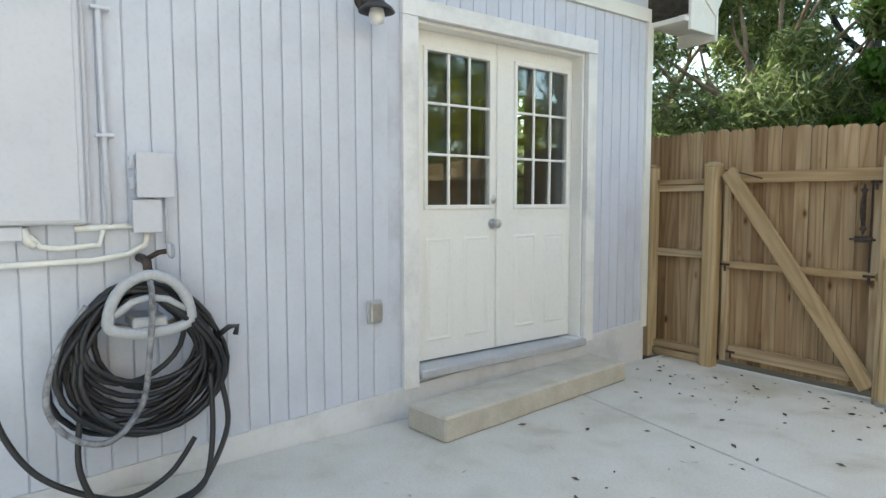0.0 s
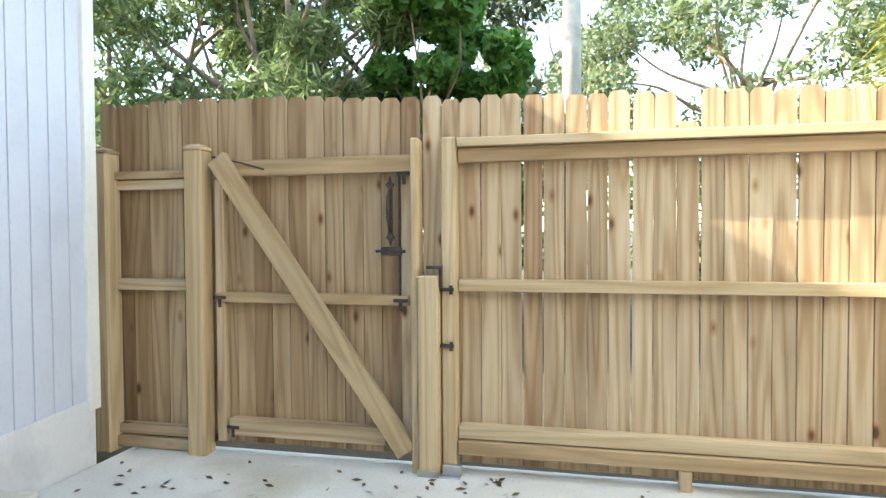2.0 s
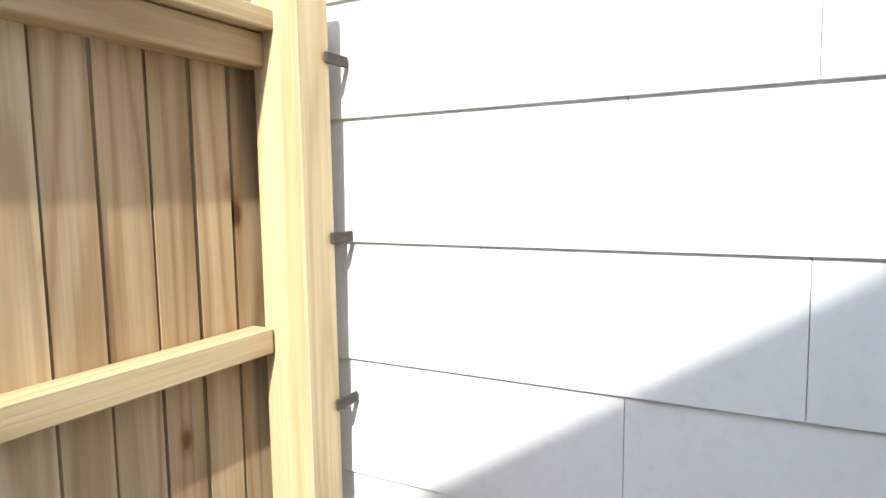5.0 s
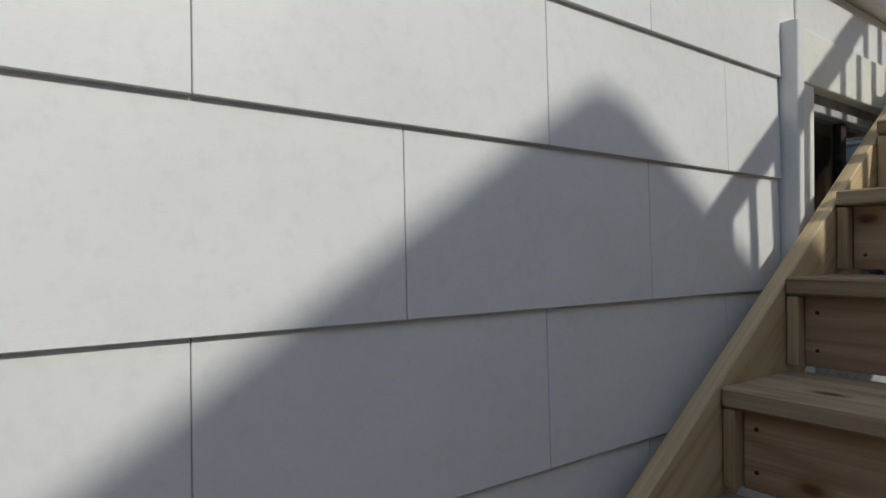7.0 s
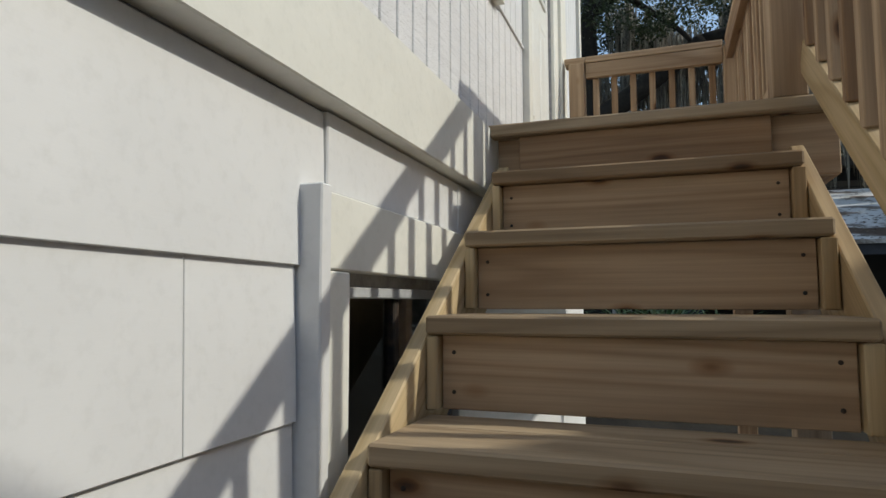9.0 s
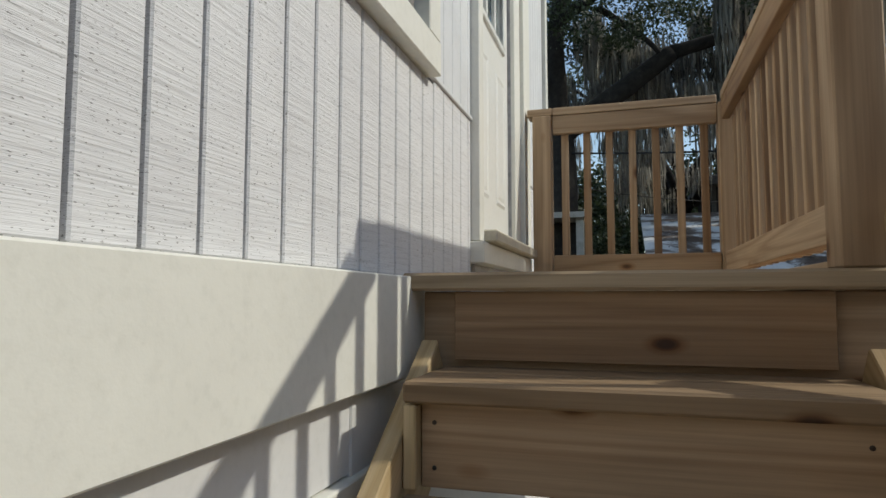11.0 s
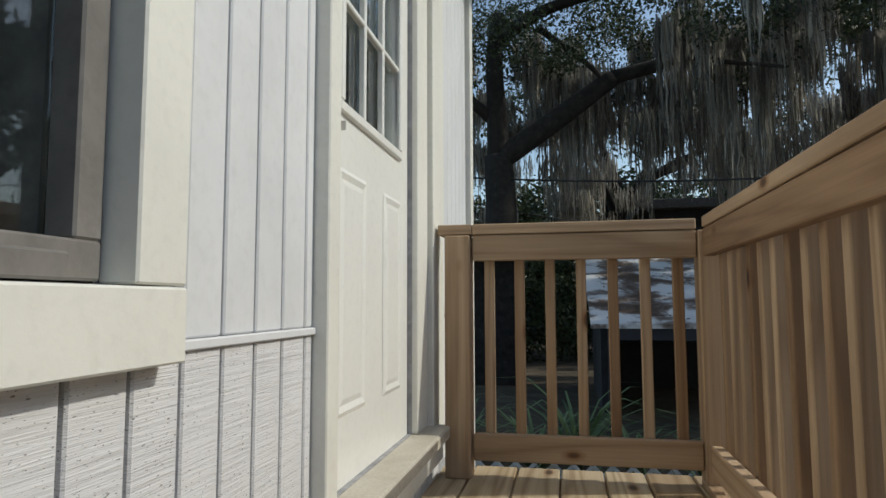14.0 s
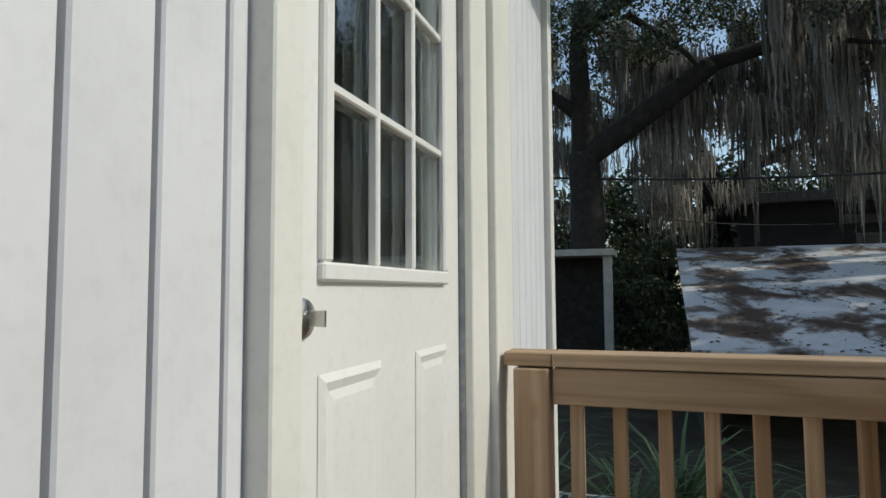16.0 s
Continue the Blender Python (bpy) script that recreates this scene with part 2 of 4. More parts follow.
        me = bpy.data.meshes.new("block")
        bm.to_mesh(me)
        bm.free()
        me.materials.append(mat)
        MESHES[key] = me
    return MESHES[key]


def put(ob, parent, m):
    if parent is not None:
        ob.parent = parent
        ob.matrix_parent_inverse = parent.matrix_basis.inverted()
    ob.matrix_basis = m
    return ob


def block(name, lo, hi, mat, parent=None, ch=0.003, label="", turn=(0, 0, 0)):
    """A box between two corners in the world, with chamfered edges."""
    size = [abs(b - a) for a, b in zip(lo, hi)]
    mid = [(a + b) / 2 for a, b in zip(lo, hi)]
    ob = put(new(name, block_mesh(size, min(ch, min(size) * 0.3), mat)), parent, pose(*mid, *turn))
    return tagged(ob, label) if label else ob


def beam(name, a, b, width, depth, mat, parent=None, label="", side=(1, 0, 0)):
    """A bar from a to b; its long axis is its own z, its width lies along side."""
    a, b = Vector(a), Vector(b)
    z = (b - a).normalized()
    x = Vector(side) - z * z.dot(Vector(side))
    x.normalize()
    m = Matrix((x, z.cross(x), z)).transposed().to_4x4()
    m.translation = (a + b) / 2
    ob = put(new(name, block_mesh((width, depth, (b - a).length), 0.003, mat)), parent, m)
    return tagged(ob, label) if label else ob


def raw(name, verts, faces, mat, parent=None, smooth=False, label=""):
    me = bpy.data.meshes.new(name)
    me.from_pydata([tuple(v) for v in verts], [], [tuple(f) for f in faces])
    me.materials.append(mat)
    if smooth:
        me.polygons.foreach_set("use_smooth", [True] * len(me.polygons))
    me.update()
    ob = put(new(name, me), parent, Matrix())
    return tagged(ob, label) if label else ob


def part(name, bm, mat, parent, label="", smooth=False, m=None):
    me = bpy.data.meshes.new(name)
    bm.to_mesh(me)
    bm.free()
    me.materials.append(mat)
    if smooth:
        me.polygons.foreach_set("use_smooth", [True] * len(me.polygons))
    ob = put(new(name, me), parent, m or Matrix())
    return tagged(ob, label) if label else ob


def empty(name, at, label, category, group="", kind=""):
    ob = new(name)
    ob.empty_display_size = 0.05
    ob.matrix_basis = pose(*at)
    return tagged(ob, label, category, group, kind)


def tube(name, pts, radius, mat, parent=None, label="", closed=False, sides=8):
    """A round tube along points, as a mesh; radius may be one number or one for each point."""
    pts = [Vector(p) for p in pts]
    n = len(pts)
    rs = radius if isinstance(radius, (list, tuple)) else [radius] * n
    verts, faces = [], []
    up = Vector((0.31, 0.17, 0.93))
    for i, p in enumerate(pts):
        t = (pts[(i + 1) % n] - pts[i - 1]) if closed else pts[min(i + 1, n - 1)] - pts[max(i - 1, 0)]
        t.normalize()
        u = up - t * up.dot(t)
        if u.length < 0.05:
            u = Vector((1, 0, 0)) - t * t.x
        u.normalize()
        w = t.cross(u)
        for k in range(sides):
            a = 2 * math.pi * k / sides
            verts.append(p + (u * math.cos(a) + w * math.sin(a)) * rs[i])
        up = u
    for i in range(n if closed else n - 1):
        for k in range(sides):
            a, b = i * sides + k, i * sides + (k + 1) % sides
            j = ((i + 1) % n) * sides
            faces.append((a, b, j + (k + 1) % sides, j + k))
    if not closed:
        faces.append(tuple(range(sides))[::-1])
        faces.append(tuple((n - 1) * sides + k for k in range(sides)))
    return raw(name, verts, faces, mat, parent, True, label)


def lathe(name, profile, mat, m, parent=None, label="", sides=20):
    """A turned shape about z from (radius, height) pairs."""
    verts, faces = [], []
    for r, z in profile:
        for k in range(sides):
            a = 2 * math.pi * k / sides
            verts.append(m @ Vector((r * math.cos(a), r * math.sin(a), z)))
    for i in range(len(profile) - 1):
        for k in range(sides):
            a, b = i * sides + k, i * sides + (k + 1) % sides
            faces.append((a, b, b + sides, a + sides))
    return raw(name, verts, faces, mat, parent, True, label)


def grid_wall(name, x0, x1, ys, zs, holes, mat, label):
    """A wall along y with square openings right through it."""
    ys = sorted({*ys, *(v for h in holes for v in h[:2])})
    zs = sorted({*zs, *(v for h in holes for v in h[2:])})
    verts, faces = [], []
    for y0, y1 in zip(ys, ys[1:]):
        for z0, z1 in zip(zs, zs[1:]):
            if any(h[0] <= (y0 + y1) / 2 <= h[1] and h[2] <= (z0 + z1) / 2 <= h[3] for h in holes):
                continue
            b = len(verts)
            verts += [(x, y, z) for x in (x0, x1) for y in (y0, y1) for z in (z0, z1)]
            faces += [tuple(b + q for q in f) for f in ((0, 1, 3, 2), (4, 6, 7, 5), (0, 4, 5, 1), (2, 3, 7, 6), (0, 2, 6, 4), (1, 5, 7, 3))]
    return tagged(raw(name, verts, faces, mat), label, "wall", kind="structure")


def panel_frame(name, mat, parent, x, y0, y1, z0, z1, out):
    """A raised moulding round a door's panel; out is the side it faces."""
    bm = bmesh.new()
    for ins, dx in ((0.0, 0.0), (0.012, 0.006 * out), (0.026, 0.001 * out), (0.04, 0.004 * out)):
        for y, z in ((y0 + ins, z0 + ins), (y1 - ins, z0 + ins), (y1 - ins, z1 - ins), (y0 + ins, z1 - ins)):
            bm.verts.new((x + dx, y, z))
    bm.verts.ensure_lookup_table()
    for r in range(3):
        for k in range(4):
            bm.faces.new([bm.verts[r * 4 + k], bm.verts[r * 4 + (k + 1) % 4], bm.verts[r * 4 + 4 + (k + 1) % 4], bm.verts[r * 4 + 4 + k]])
    bm.faces.new([bm.verts[12 + k] for k in range(4)])
    return part(name, bm, mat, parent)


def glazed_door(name, x, y0, y1, z0, z1, win, panels, out, label, muntins=(2, 2)):
    """A half-glazed panel door with real panes, muntins and raised panels. Its outer face is at x."""
    a, b, c, d = win
    t = 0.04 * out
    door = empty(name, (x, (y0 + y1) / 2, z0), label, "door", kind="structure")
    lo, hi = min(x, x - t), max(x, x - t)
    leaf = grid_wall("leaf", lo, hi, [y0, y1], [z0, z1], [(a, b, c, d)], DOOR, "")
    for k in ("label", "category", "kind"):
        if k in leaf:
            del leaf[k]
    put(leaf, door, Matrix())
    f = 0.028
    for lo2, hi2 in (((a - f, c - f), (b + f, c)), ((a - f, d), (b + f, d + f)), ((a - f, c), (a, d)), ((b, c), (b + f, d))):
        block("window_bead", (x - 0.01 * out, lo2[0], lo2[1]), (x + 0.012 * out, hi2[0], hi2[1]), DOOR, door, 0.004)
    nx, nz = muntins
    for i in range(nx):
        y = a + (b - a) * (i + 1) / (nx + 1)
        block("muntin", (x - 0.012 * out, y - 0.008, c), (x + 0.006 * out, y + 0.008, d), DOOR, door, 0.003)
    for i in range(nz):
        z = c + (d - c) * (i + 1) / (nz + 1)
        block("muntin", (x - 0.0125 * out, a, z - 0.008), (x + 0.0055 * out, b, z + 0.008), DOOR, door, 0.003)
    for i in range(nx + 1):
        for j in range(nz + 1):
            p = block("pane", (x - 0.020 * out, a + (b - a) * i / (nx + 1), c + (d - c) * j / (nz + 1)),
                      (x - 0.016 * out, a + (b - a) * (i + 1) / (nx + 1), c + (d - c) * (j + 1) / (nz + 1)), GLASSM, door, 0)
            p.visible_shadow = False
            q = block("pane", (x - 0.034 * out, a + (b - a) * i / (nx + 1), c + (d - c) * j / (nz + 1)),
                      (x - 0.030 * out, a + (b - a) * (i + 1) / (nx + 1), c + (d - c) * (j + 1) / (nz + 1)), GLASSM, door, 0)
            q.visible_shadow = False
    for y, yy, z, zz in panels:
        panel_frame("raised_panel", DOOR, door, x + 0.001 * out, y, yy, z, zz, out)
    return door


# ---- ground and paving ----
ground = raw("ground", [(-3000, -3000, -0.06), (3000, -3000, -0.06), (3000, 3000, -0.06), (-3000, 3000, -0.06)], [(0, 1, 2, 3)], EARTH)
tagged(ground, "dark leaf-strewn bare earth under the trees", "ground", kind="structure")
bank = raw("ground_bank", [(-25, -2.2, -0.06), (25, -2.2, -0.06), (25, -3.9, 0.85), (-25, -3.9, 0.85), (25, -40, 1.0), (-25, -40, 1.0)], [(0, 1, 2, 3), (3, 2, 4, 5)], EARTH)
tagged(bank, "raised garden earth covered with fallen leaves", "ground", kind="structure")
paving = empty("pavement", (2, 2, 0), "pale stained concrete patio slabs with joints", "pavement", kind="structure")
JOINTS = [(-2.4, -2.4), (0.65, -0.02), (3.676, 3.007), (5.09, 5.09)]
for (a0, a1), (b0, b1) in zip(JOINTS, JOINTS[1:]):
    bm = bmesh.new()
    q = [bm.verts.new((x, y, 0.0)) for x, y in ((0.02, a0 + 0.005), (4.10, a1 + 0.005), (4.10, b1 - 0.005), (0.02, b0 - 0.005))]
    top = bm.faces.new(q)
    low = bmesh.ops.extrude_face_region(bm, geom=[top])
    bmesh.ops.translate(bm, vec=(0, 0, -0.12), verts=[e for e in low["geom"] if isinstance(e, bmesh.types.BMVert)])
    bmesh.ops.bevel(bm, geom=bm.edges[:], offset=0.005, segments=1, affect='EDGES')
    bmesh.ops.recalc_face_normals(bm, faces=bm.faces[:])
    part("slab", bm, CONCRETE, paving)

# ---- house A: the wall with the double doors ----
HA = [(2.53, 4.01, 0.22, 2.33)]
wall_a = grid_wall("wall_double_doors", -0.17, -0.008, [-0.35, 4.74], [0.0, 2.72], HA, BACKING, "pale blue-grey house wall with vertical grooved siding")
tagged(raw("wall_gable", [(-0.016, -0.35, 2.72), (-0.016, 4.74, 2.72), (-0.016, 4.74, 2.86), (-0.016, 2.43, 4.45), (-0.016, -0.35, 2.58),
                          (-0.17, -0.35, 2.72), (-0.17, 4.74, 2.72), (-0.17, 4.74, 2.86), (-0.17, 2.43, 4.45), (-0.17, -0.35, 2.58)],
           [(0, 1, 2, 3, 4), (9, 8, 7, 6, 5), (1, 6, 7, 2), (2, 7, 8, 3), (3, 8, 9, 4)], SIDING), "pale blue-grey gable above the siding", "wall", kind="structure")
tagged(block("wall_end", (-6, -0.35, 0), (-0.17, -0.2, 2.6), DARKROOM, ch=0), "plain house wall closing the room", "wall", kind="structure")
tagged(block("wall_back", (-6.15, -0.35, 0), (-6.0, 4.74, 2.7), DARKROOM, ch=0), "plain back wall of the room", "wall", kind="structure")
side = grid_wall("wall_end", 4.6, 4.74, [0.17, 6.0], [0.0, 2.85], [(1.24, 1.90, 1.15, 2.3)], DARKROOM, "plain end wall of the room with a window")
side.matrix_basis = pose(0, 0, 0, 0, 0, 90)
wf = empty("window_5", (-1.5, 4.67, 1.15), "dark framed side window of the room", "window", kind="structure")
for q in (-1.9, -1.28):
    block("stile", (q, 4.64, 1.15), (q + 0.04, 4.70, 2.3), IRON, wf)
for z, h in ((1.15, 0.05), (1.50, 0.02), (1.80, 0.07), (2.05, 0.02), (2.26, 0.04)):
    block("rail", (-1.859, 4.641, z), (-1.281, 4.699, z + h), IRON, wf)
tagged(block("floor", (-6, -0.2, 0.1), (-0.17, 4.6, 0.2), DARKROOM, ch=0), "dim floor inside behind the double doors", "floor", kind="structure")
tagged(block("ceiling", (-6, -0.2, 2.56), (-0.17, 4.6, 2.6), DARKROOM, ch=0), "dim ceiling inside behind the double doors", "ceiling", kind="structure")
# the roof: two slopes with the ridge along x
roof_a = empty("house_roof", (0, 2.43, 4.6), "grey shingle gable roof with white rake boards", "roof", kind="structure")
for sgn in (1, -1):
    y1, z1 = (5.16, 2.87) if sgn > 0 else (-0.95, 2.44)
    v = [(x, y, z + dz) for x in (0.30, -6.4) for y, z in ((2.43, 4.68), (y1, z1)) for dz in (0, -0.10)]
    raw("slope", v, [(0, 4, 6, 2), (1, 3, 7, 5), (0, 2, 3, 1), (4, 5, 7, 6), (2, 6, 7, 3), (0, 1, 5, 4)], SHINGLE, roof_a)
    beam("rake_board", (0.315, 2.43, 4.58), (0.315, y1, z1 - 0.10), 0.03, 0.16, CREAM, roof_a)
block("soffit", (-0.01, 4.75, 2.62), (0.30, 5.16, 2.66), CREAM, roof_a, 0.004)
block("fascia", (-0.01, 5.135, 2.52), (0.325, 5.165, 2.86), CREAM, roof_a, 0.004)
block("fascia", (0.292, 4.80, 2.56), (0.318, 5.133, 2.86), CREAM, roof_a, 0.004)
tagged(block("trim_frieze", (-0.016, -0.35, 2.66), (0.022, 4.74, 2.76), CREAM), "cream frieze board along the top of the siding", "trim", kind="structure")
tagged(block("trim_corner", (-0.05, 4.70, 0.27), (0.022, 4.77, 2.66), CREAM), "cream corner board beside the fence", "trim", kind="structure")
FOOT = lambda y: max(0.06, 0.104 + 0.061 * (y - 1.365))
fv = [(x, y, z) for y in (-0.35, 0.6, 4.74) for x in (-0.17, 0.012) for z in (-0.05, FOOT(y) + 0.012)]
ff = [f for k in (0, 4) for f in ((k + 2, k + 6, k + 7, k + 3), (k + 1, k + 3, k + 7, k + 5), (k, k + 1, k + 5, k + 4))] + [(0, 2, 3, 1), (8, 9, 11, 10)]
tagged(raw("foundation", fv, ff, painted("foundation_paint", (0.70, 0.70, 0.71), 0.6)), "painted concrete foundation strip under the siding", "wall", kind="structure")
# door casing
casing = empty("door_casing", (0, 3.27, 0.2), "cream white casing round the double doors", "trim", kind="structure")
block("side_casing", (-0.016, 2.425, 0.17), (0.024, 2.535, 2.33), WHITE, casing)
block("side_casing", (-0.016, 4.01, 0.245), (0.024, 4.105, 2.33), WHITE, casing)
block("head_casing", (-0.016, 2.425, 2.332), (0.026, 4.105, 2.43), WHITE, casing)
block("jamb", (-0.165, 2.5345, 0.27), (-0.016, 2.555, 2.33), DOOR, casing)
block("jamb", (-0.165, 3.99, 0.27), (-0.016, 4.0095, 2.33), DOOR, casing)
block("head_jamb", (-0.165, 2.556, 2.31), (-0.016, 3.989, 2.3295), DOOR, casing)
block("threshold", (-0.165, 2.536, 0.222), (0.05, 4.009, 0.272), PLASTIC, casing, 0.006, "grey metal sill")
d1 = glazed_door("door_1", -0.115, 2.557, 3.27, 0.285, 2.308, (2.69, 3.19, 1.255, 2.19),
                 [(2.67, 2.88, 0.40, 1.05), (2.98, 3.19, 0.40, 1.05)], 1, "white half-glazed double door leaf, closed, nine panes")
d2 = glazed_door("door_2", -0.115, 3.276, 3.987, 0.285, 2.308, (3.44, 3.93, 1.255, 2.19),
                 [(3.42, 3.63, 0.40, 1.05), (3.72, 3.93, 0.40, 1.05)], 1, "white half-glazed double door leaf with brushed knob side")
block("astragal", (-0.115, 3.25, 0.29), (-0.098, 3.29, 2.305), DOOR, d1, 0.004)
turnx = pose(0, 0, 0, 0, 90, 0)
for z, prof, nm in ((1.29, [(0.03, 0.0), (0.03, 0.008), (0.018, 0.02), (0.0, 0.022)], "deadbolt"),
                    (1.13, [(0.033, 0.0), (0.033, 0.008), (0.013, 0.014), (0.012, 0.035), (0.026, 0.045), (0.03, 0.06), (0.02, 0.072), (0.0, 0.074)], "knob")):
    lathe(nm, prof, STEEL, pose(-0.114, 3.222, z) @ turnx, d1, "brushed nickel " + nm)
# concrete step before the doors
st = block("step_block", (-0.16, -0.875, 0), (0.16, 0.875, 0.14), STEPC, ch=0.012)
st.matrix_basis = pose(0.235, 3.24, 0.07, 0, 0, 5.5)
tagged(st, "pale concrete step block lying before the double doors", "step")

# ---- fittings on the siding ----
meter = empty("meter_panel", (0.03, 0.5, 1.2), "large painted electrical panel on the siding", "panel")
block("cabinet", (0.0, -0.1, 1.185), (0.06, 0.825, 2.45), BOXPAINT, meter, 0.008)
block("cover", (0.06, -0.08, 1.2), (0.068, 0.80, 2.43), BOXPAINT, meter, 0.004)
block("hinge_strip", (0.0, 0.828, 1.19), (0.03, 0.845, 2.45), BOXPAINT, meter, 0.003)
block("hub", (0.0, 0.10, 1.12), (0.05, 0.60, 1.18), BOXPAINT, meter, 0.006)
pipe = empty("conduit", (0.02, 0.9, 1.2), "thin painted conduit running up the siding", "pipe")
tube("pipe", [(0.028, 0.905, 3.0 - 0.35), (0.028, 0.90, 2.0), (0.028, 0.905, 1.5), (0.028, 0.915, 1.17)], 0.012, BOXPAINT, pipe)
for z in (2.09, 1.56):
    block("clip", (0.0, 0.87, z - 0.008), (0.042, 0.945, z + 0.008), BOXPAINT, pipe)
ub = empty("junction_box", (0.03, 1.1, 1.3), "painted metal junction box with a cover", "junction box")
block("body", (0.0, 1.02, 1.30), (0.075, 1.165, 1.49), BOXPAINT, ub, 0.006)
block("cover", (0.075, 1.015, 1.297), (0.083, 1.170, 1.495), BOXPAINT, ub, 0.004)
for z in (1.45, 1.36):
    lathe("hinge", [(0.0, -0.025), (0.014, -0.025), (0.014, 0.025), (0.0, 0.025)], BOXPAINT, pose(0.05, 1.004, z), ub)
lb = empty("outlet_box", (0.03, 1.06, 1.15), "small painted box under the junction box", "junction box")
block("body", (0.0, 1.0, 1.145), (0.06, 1.115, 1.285), BOXPAINT, lb, 0.006)
block("lid", (0.06, 0.998, 1.143), (0.068, 1.117, 1.288), BOXPAINT, lb, 0.004)
tube("wire", [(0.02, 1.14, 1.298), (0.022, 1.145, 1.2), (0.02, 1.14, 1.09)], 0.006, BOXPAINT, lb)
pp = empty("pipe_run", (0.03, 0.8, 1.12), "white painted pipes running along the siding", "pipe")
tube("pipe", [(0.03, 0.78, 1.165), (0.03, 0.88, 1.170), (0.03, 0.998, 1.175)], 0.013, CREAM, pp)
tube("pipe", [(0.03, 0.62, 1.14), (0.03, 0.66, 1.095), (0.03, 0.72, 1.085), (0.03, 0.87, 1.095), (0.03, 0.885, 1.16)], 0.012, CREAM, pp)
tube("pipe", [(0.03, -0.3, 1.03), (0.03, 0.5, 1.025), (0.03, 0.85, 1.03), (0.03, 0.98, 1.05), (0.03, 1.05, 1.09), (0.03, 1.06, 1.142)], 0.013, CREAM, pp)
tube("elbow", [(0.03, 0.60, 1.17), (0.03, 0.615, 1.12), (0.03, 0.64, 1.10)], 0.019, CREAM, pp)

# garden hose on its hanger
hanger = empty("hose_hanger", (0.06, 1.03, 0.85), "grey plastic hose hanger fixed to the siding", "hose hanger")
arch = [(0.185, 1.03 + 0.165 * math.cos(a), 0.77 + (0.20 if math.sin(a) > 0 else 0.05) * math.sin(a)) for a in [math.pi * 2 * k / 28 for k in range(28)]]
tube("rim", arch, 0.024, PLASTIC, hanger, closed=True)
tube("crossbar", [(0.185, 0.89, 0.81), (0.19, 0.96, 0.86), (0.19, 1.03, 0.875), (0.19, 1.10, 0.86), (0.185, 1.17, 0.81)], 0.016, PLASTIC, hanger)
tube("saddle", [(0.10, 0.90, 0.74), (0.15, 0.97, 0.725), (0.16, 1.03, 0.72), (0.15, 1.09, 0.725), (0.10, 1.16, 0.74)], 0.026, PLASTIC, hanger)
block("back_plate", (0.0, 0.96, 0.74), (0.19, 1.10, 0.79), PLASTIC, hanger, 0.01)
hose = empty("garden_hose", (0.1, 1.0, 0.5), "coiled black rubber garden hose with scuffed leader", "hose")
rng = random.Random(4)
pts = []
for loop in range(17):
    ztop, zlow = 0.93 + rng.uniform(-0.05, 0.04), 0.24 + 0.27 * rng.random() ** 1.4
    cy, cz = 1.01 + rng.uniform(-0.04, 0.04), (ztop + zlow) / 2
    ry, rz = 0.33 - 0.35 * (zlow - 0.24) + rng.uniform(-0.05, 0.05), (ztop - zlow) / 2
    ph, lean = rng.uniform(0, 0.8), rng.uniform(-0.05, 0.05)
    for k in range(26):
        a = math.pi / 2 + 2 * math.pi * k / 26
        s, c = math.sin(a), math.cos(a)
        top = max(0.0, s)
        pts.append((0.075 + 0.006 * loop + 0.03 * math.sin(2 * a + ph), cy + c * ry * (1 - 0.42 * top) + lean * s, cz + s * rz * 1.0))
sm = [tuple(sum(pts[max(0, min(len(pts) - 1, i + d))][q] for d in (-2, -1, 0, 1, 2)) / 5 for q in range(3)) for i in range(len(pts))]
tube("coil", sm, 0.0125, RUBBER, hose)


def curve_points(ctrl, steps=8):
    out = []
    c = [Vector(p) for p in ctrl]
    for i in range(len(c) - 1):
        p0, p1, p2, p3 = c[max(i - 1, 0)], c[i], c[i + 1], c[min(i + 2, len(c) - 1)]
        for k in range(steps):
            t = k / steps
            out.append(0.5 * ((2 * p1) + (p2 - p0) * t + (2 * p0 - 5 * p1 + 4 * p2 - p3) * t * t + (3 * p1 - p0 - 3 * p2 + p3) * t ** 3))
    return out + [c[-1]]


tube("leader", curve_points([(0.165, 1.03, 0.99), (0.225, 1.03, 0.86), (0.225, 1.01, 0.62), (0.20, 0.98, 0.42), (0.20, 0.86, 0.29), (0.19, 0.72, 0.33), (0.18, 0.64, 0.47), (0.16, 0.68, 0.66), (0.12, 0.80, 0.85)]), 0.0135, DUSTY, hose, "grey scuffed hose leader")
tube("loose_end", curve_points([(0.10, 0.45, 0.55), (0.12, 0.50, 0.36), (0.14, 0.60, 0.19), (0.18, 0.76, 0.08), (0.2, 0.92, 0.03), (0.2, 1.08, 0.09), (0.17, 1.2, 0.22)]), 0.0125, RUBBER, hose)
tube("loose_loop", curve_points([(0.16, 0.76, 0.45), (0.2, 0.74, 0.2), (0.24, 0.82, 0.02), (0.3, 0.95, 0.014), (0.3, 1.1, 0.014), (0.26, 1.22, 0.06), (0.19, 1.34, 0.25), (0.15, 1.33, 0.45)]), 0.0125, RUBBER, hose)
tube("loose_loop", curve_points([(0.15, 1.28, 0.5), (0.2, 1.27, 0.25), (0.26, 1.22, 0.06), (0.32, 1.12, 0.016), (0.4, 0.95, 0.014)]), 0.0125, RUBBER, hose)
tube("stub", [(0.14, 1.32, 0.66), (0.15, 1.37, 0.70), (0.15, 1.41, 0.70), (0.15, 1.40, 0.66)], 0.013, RUBBER, hose)
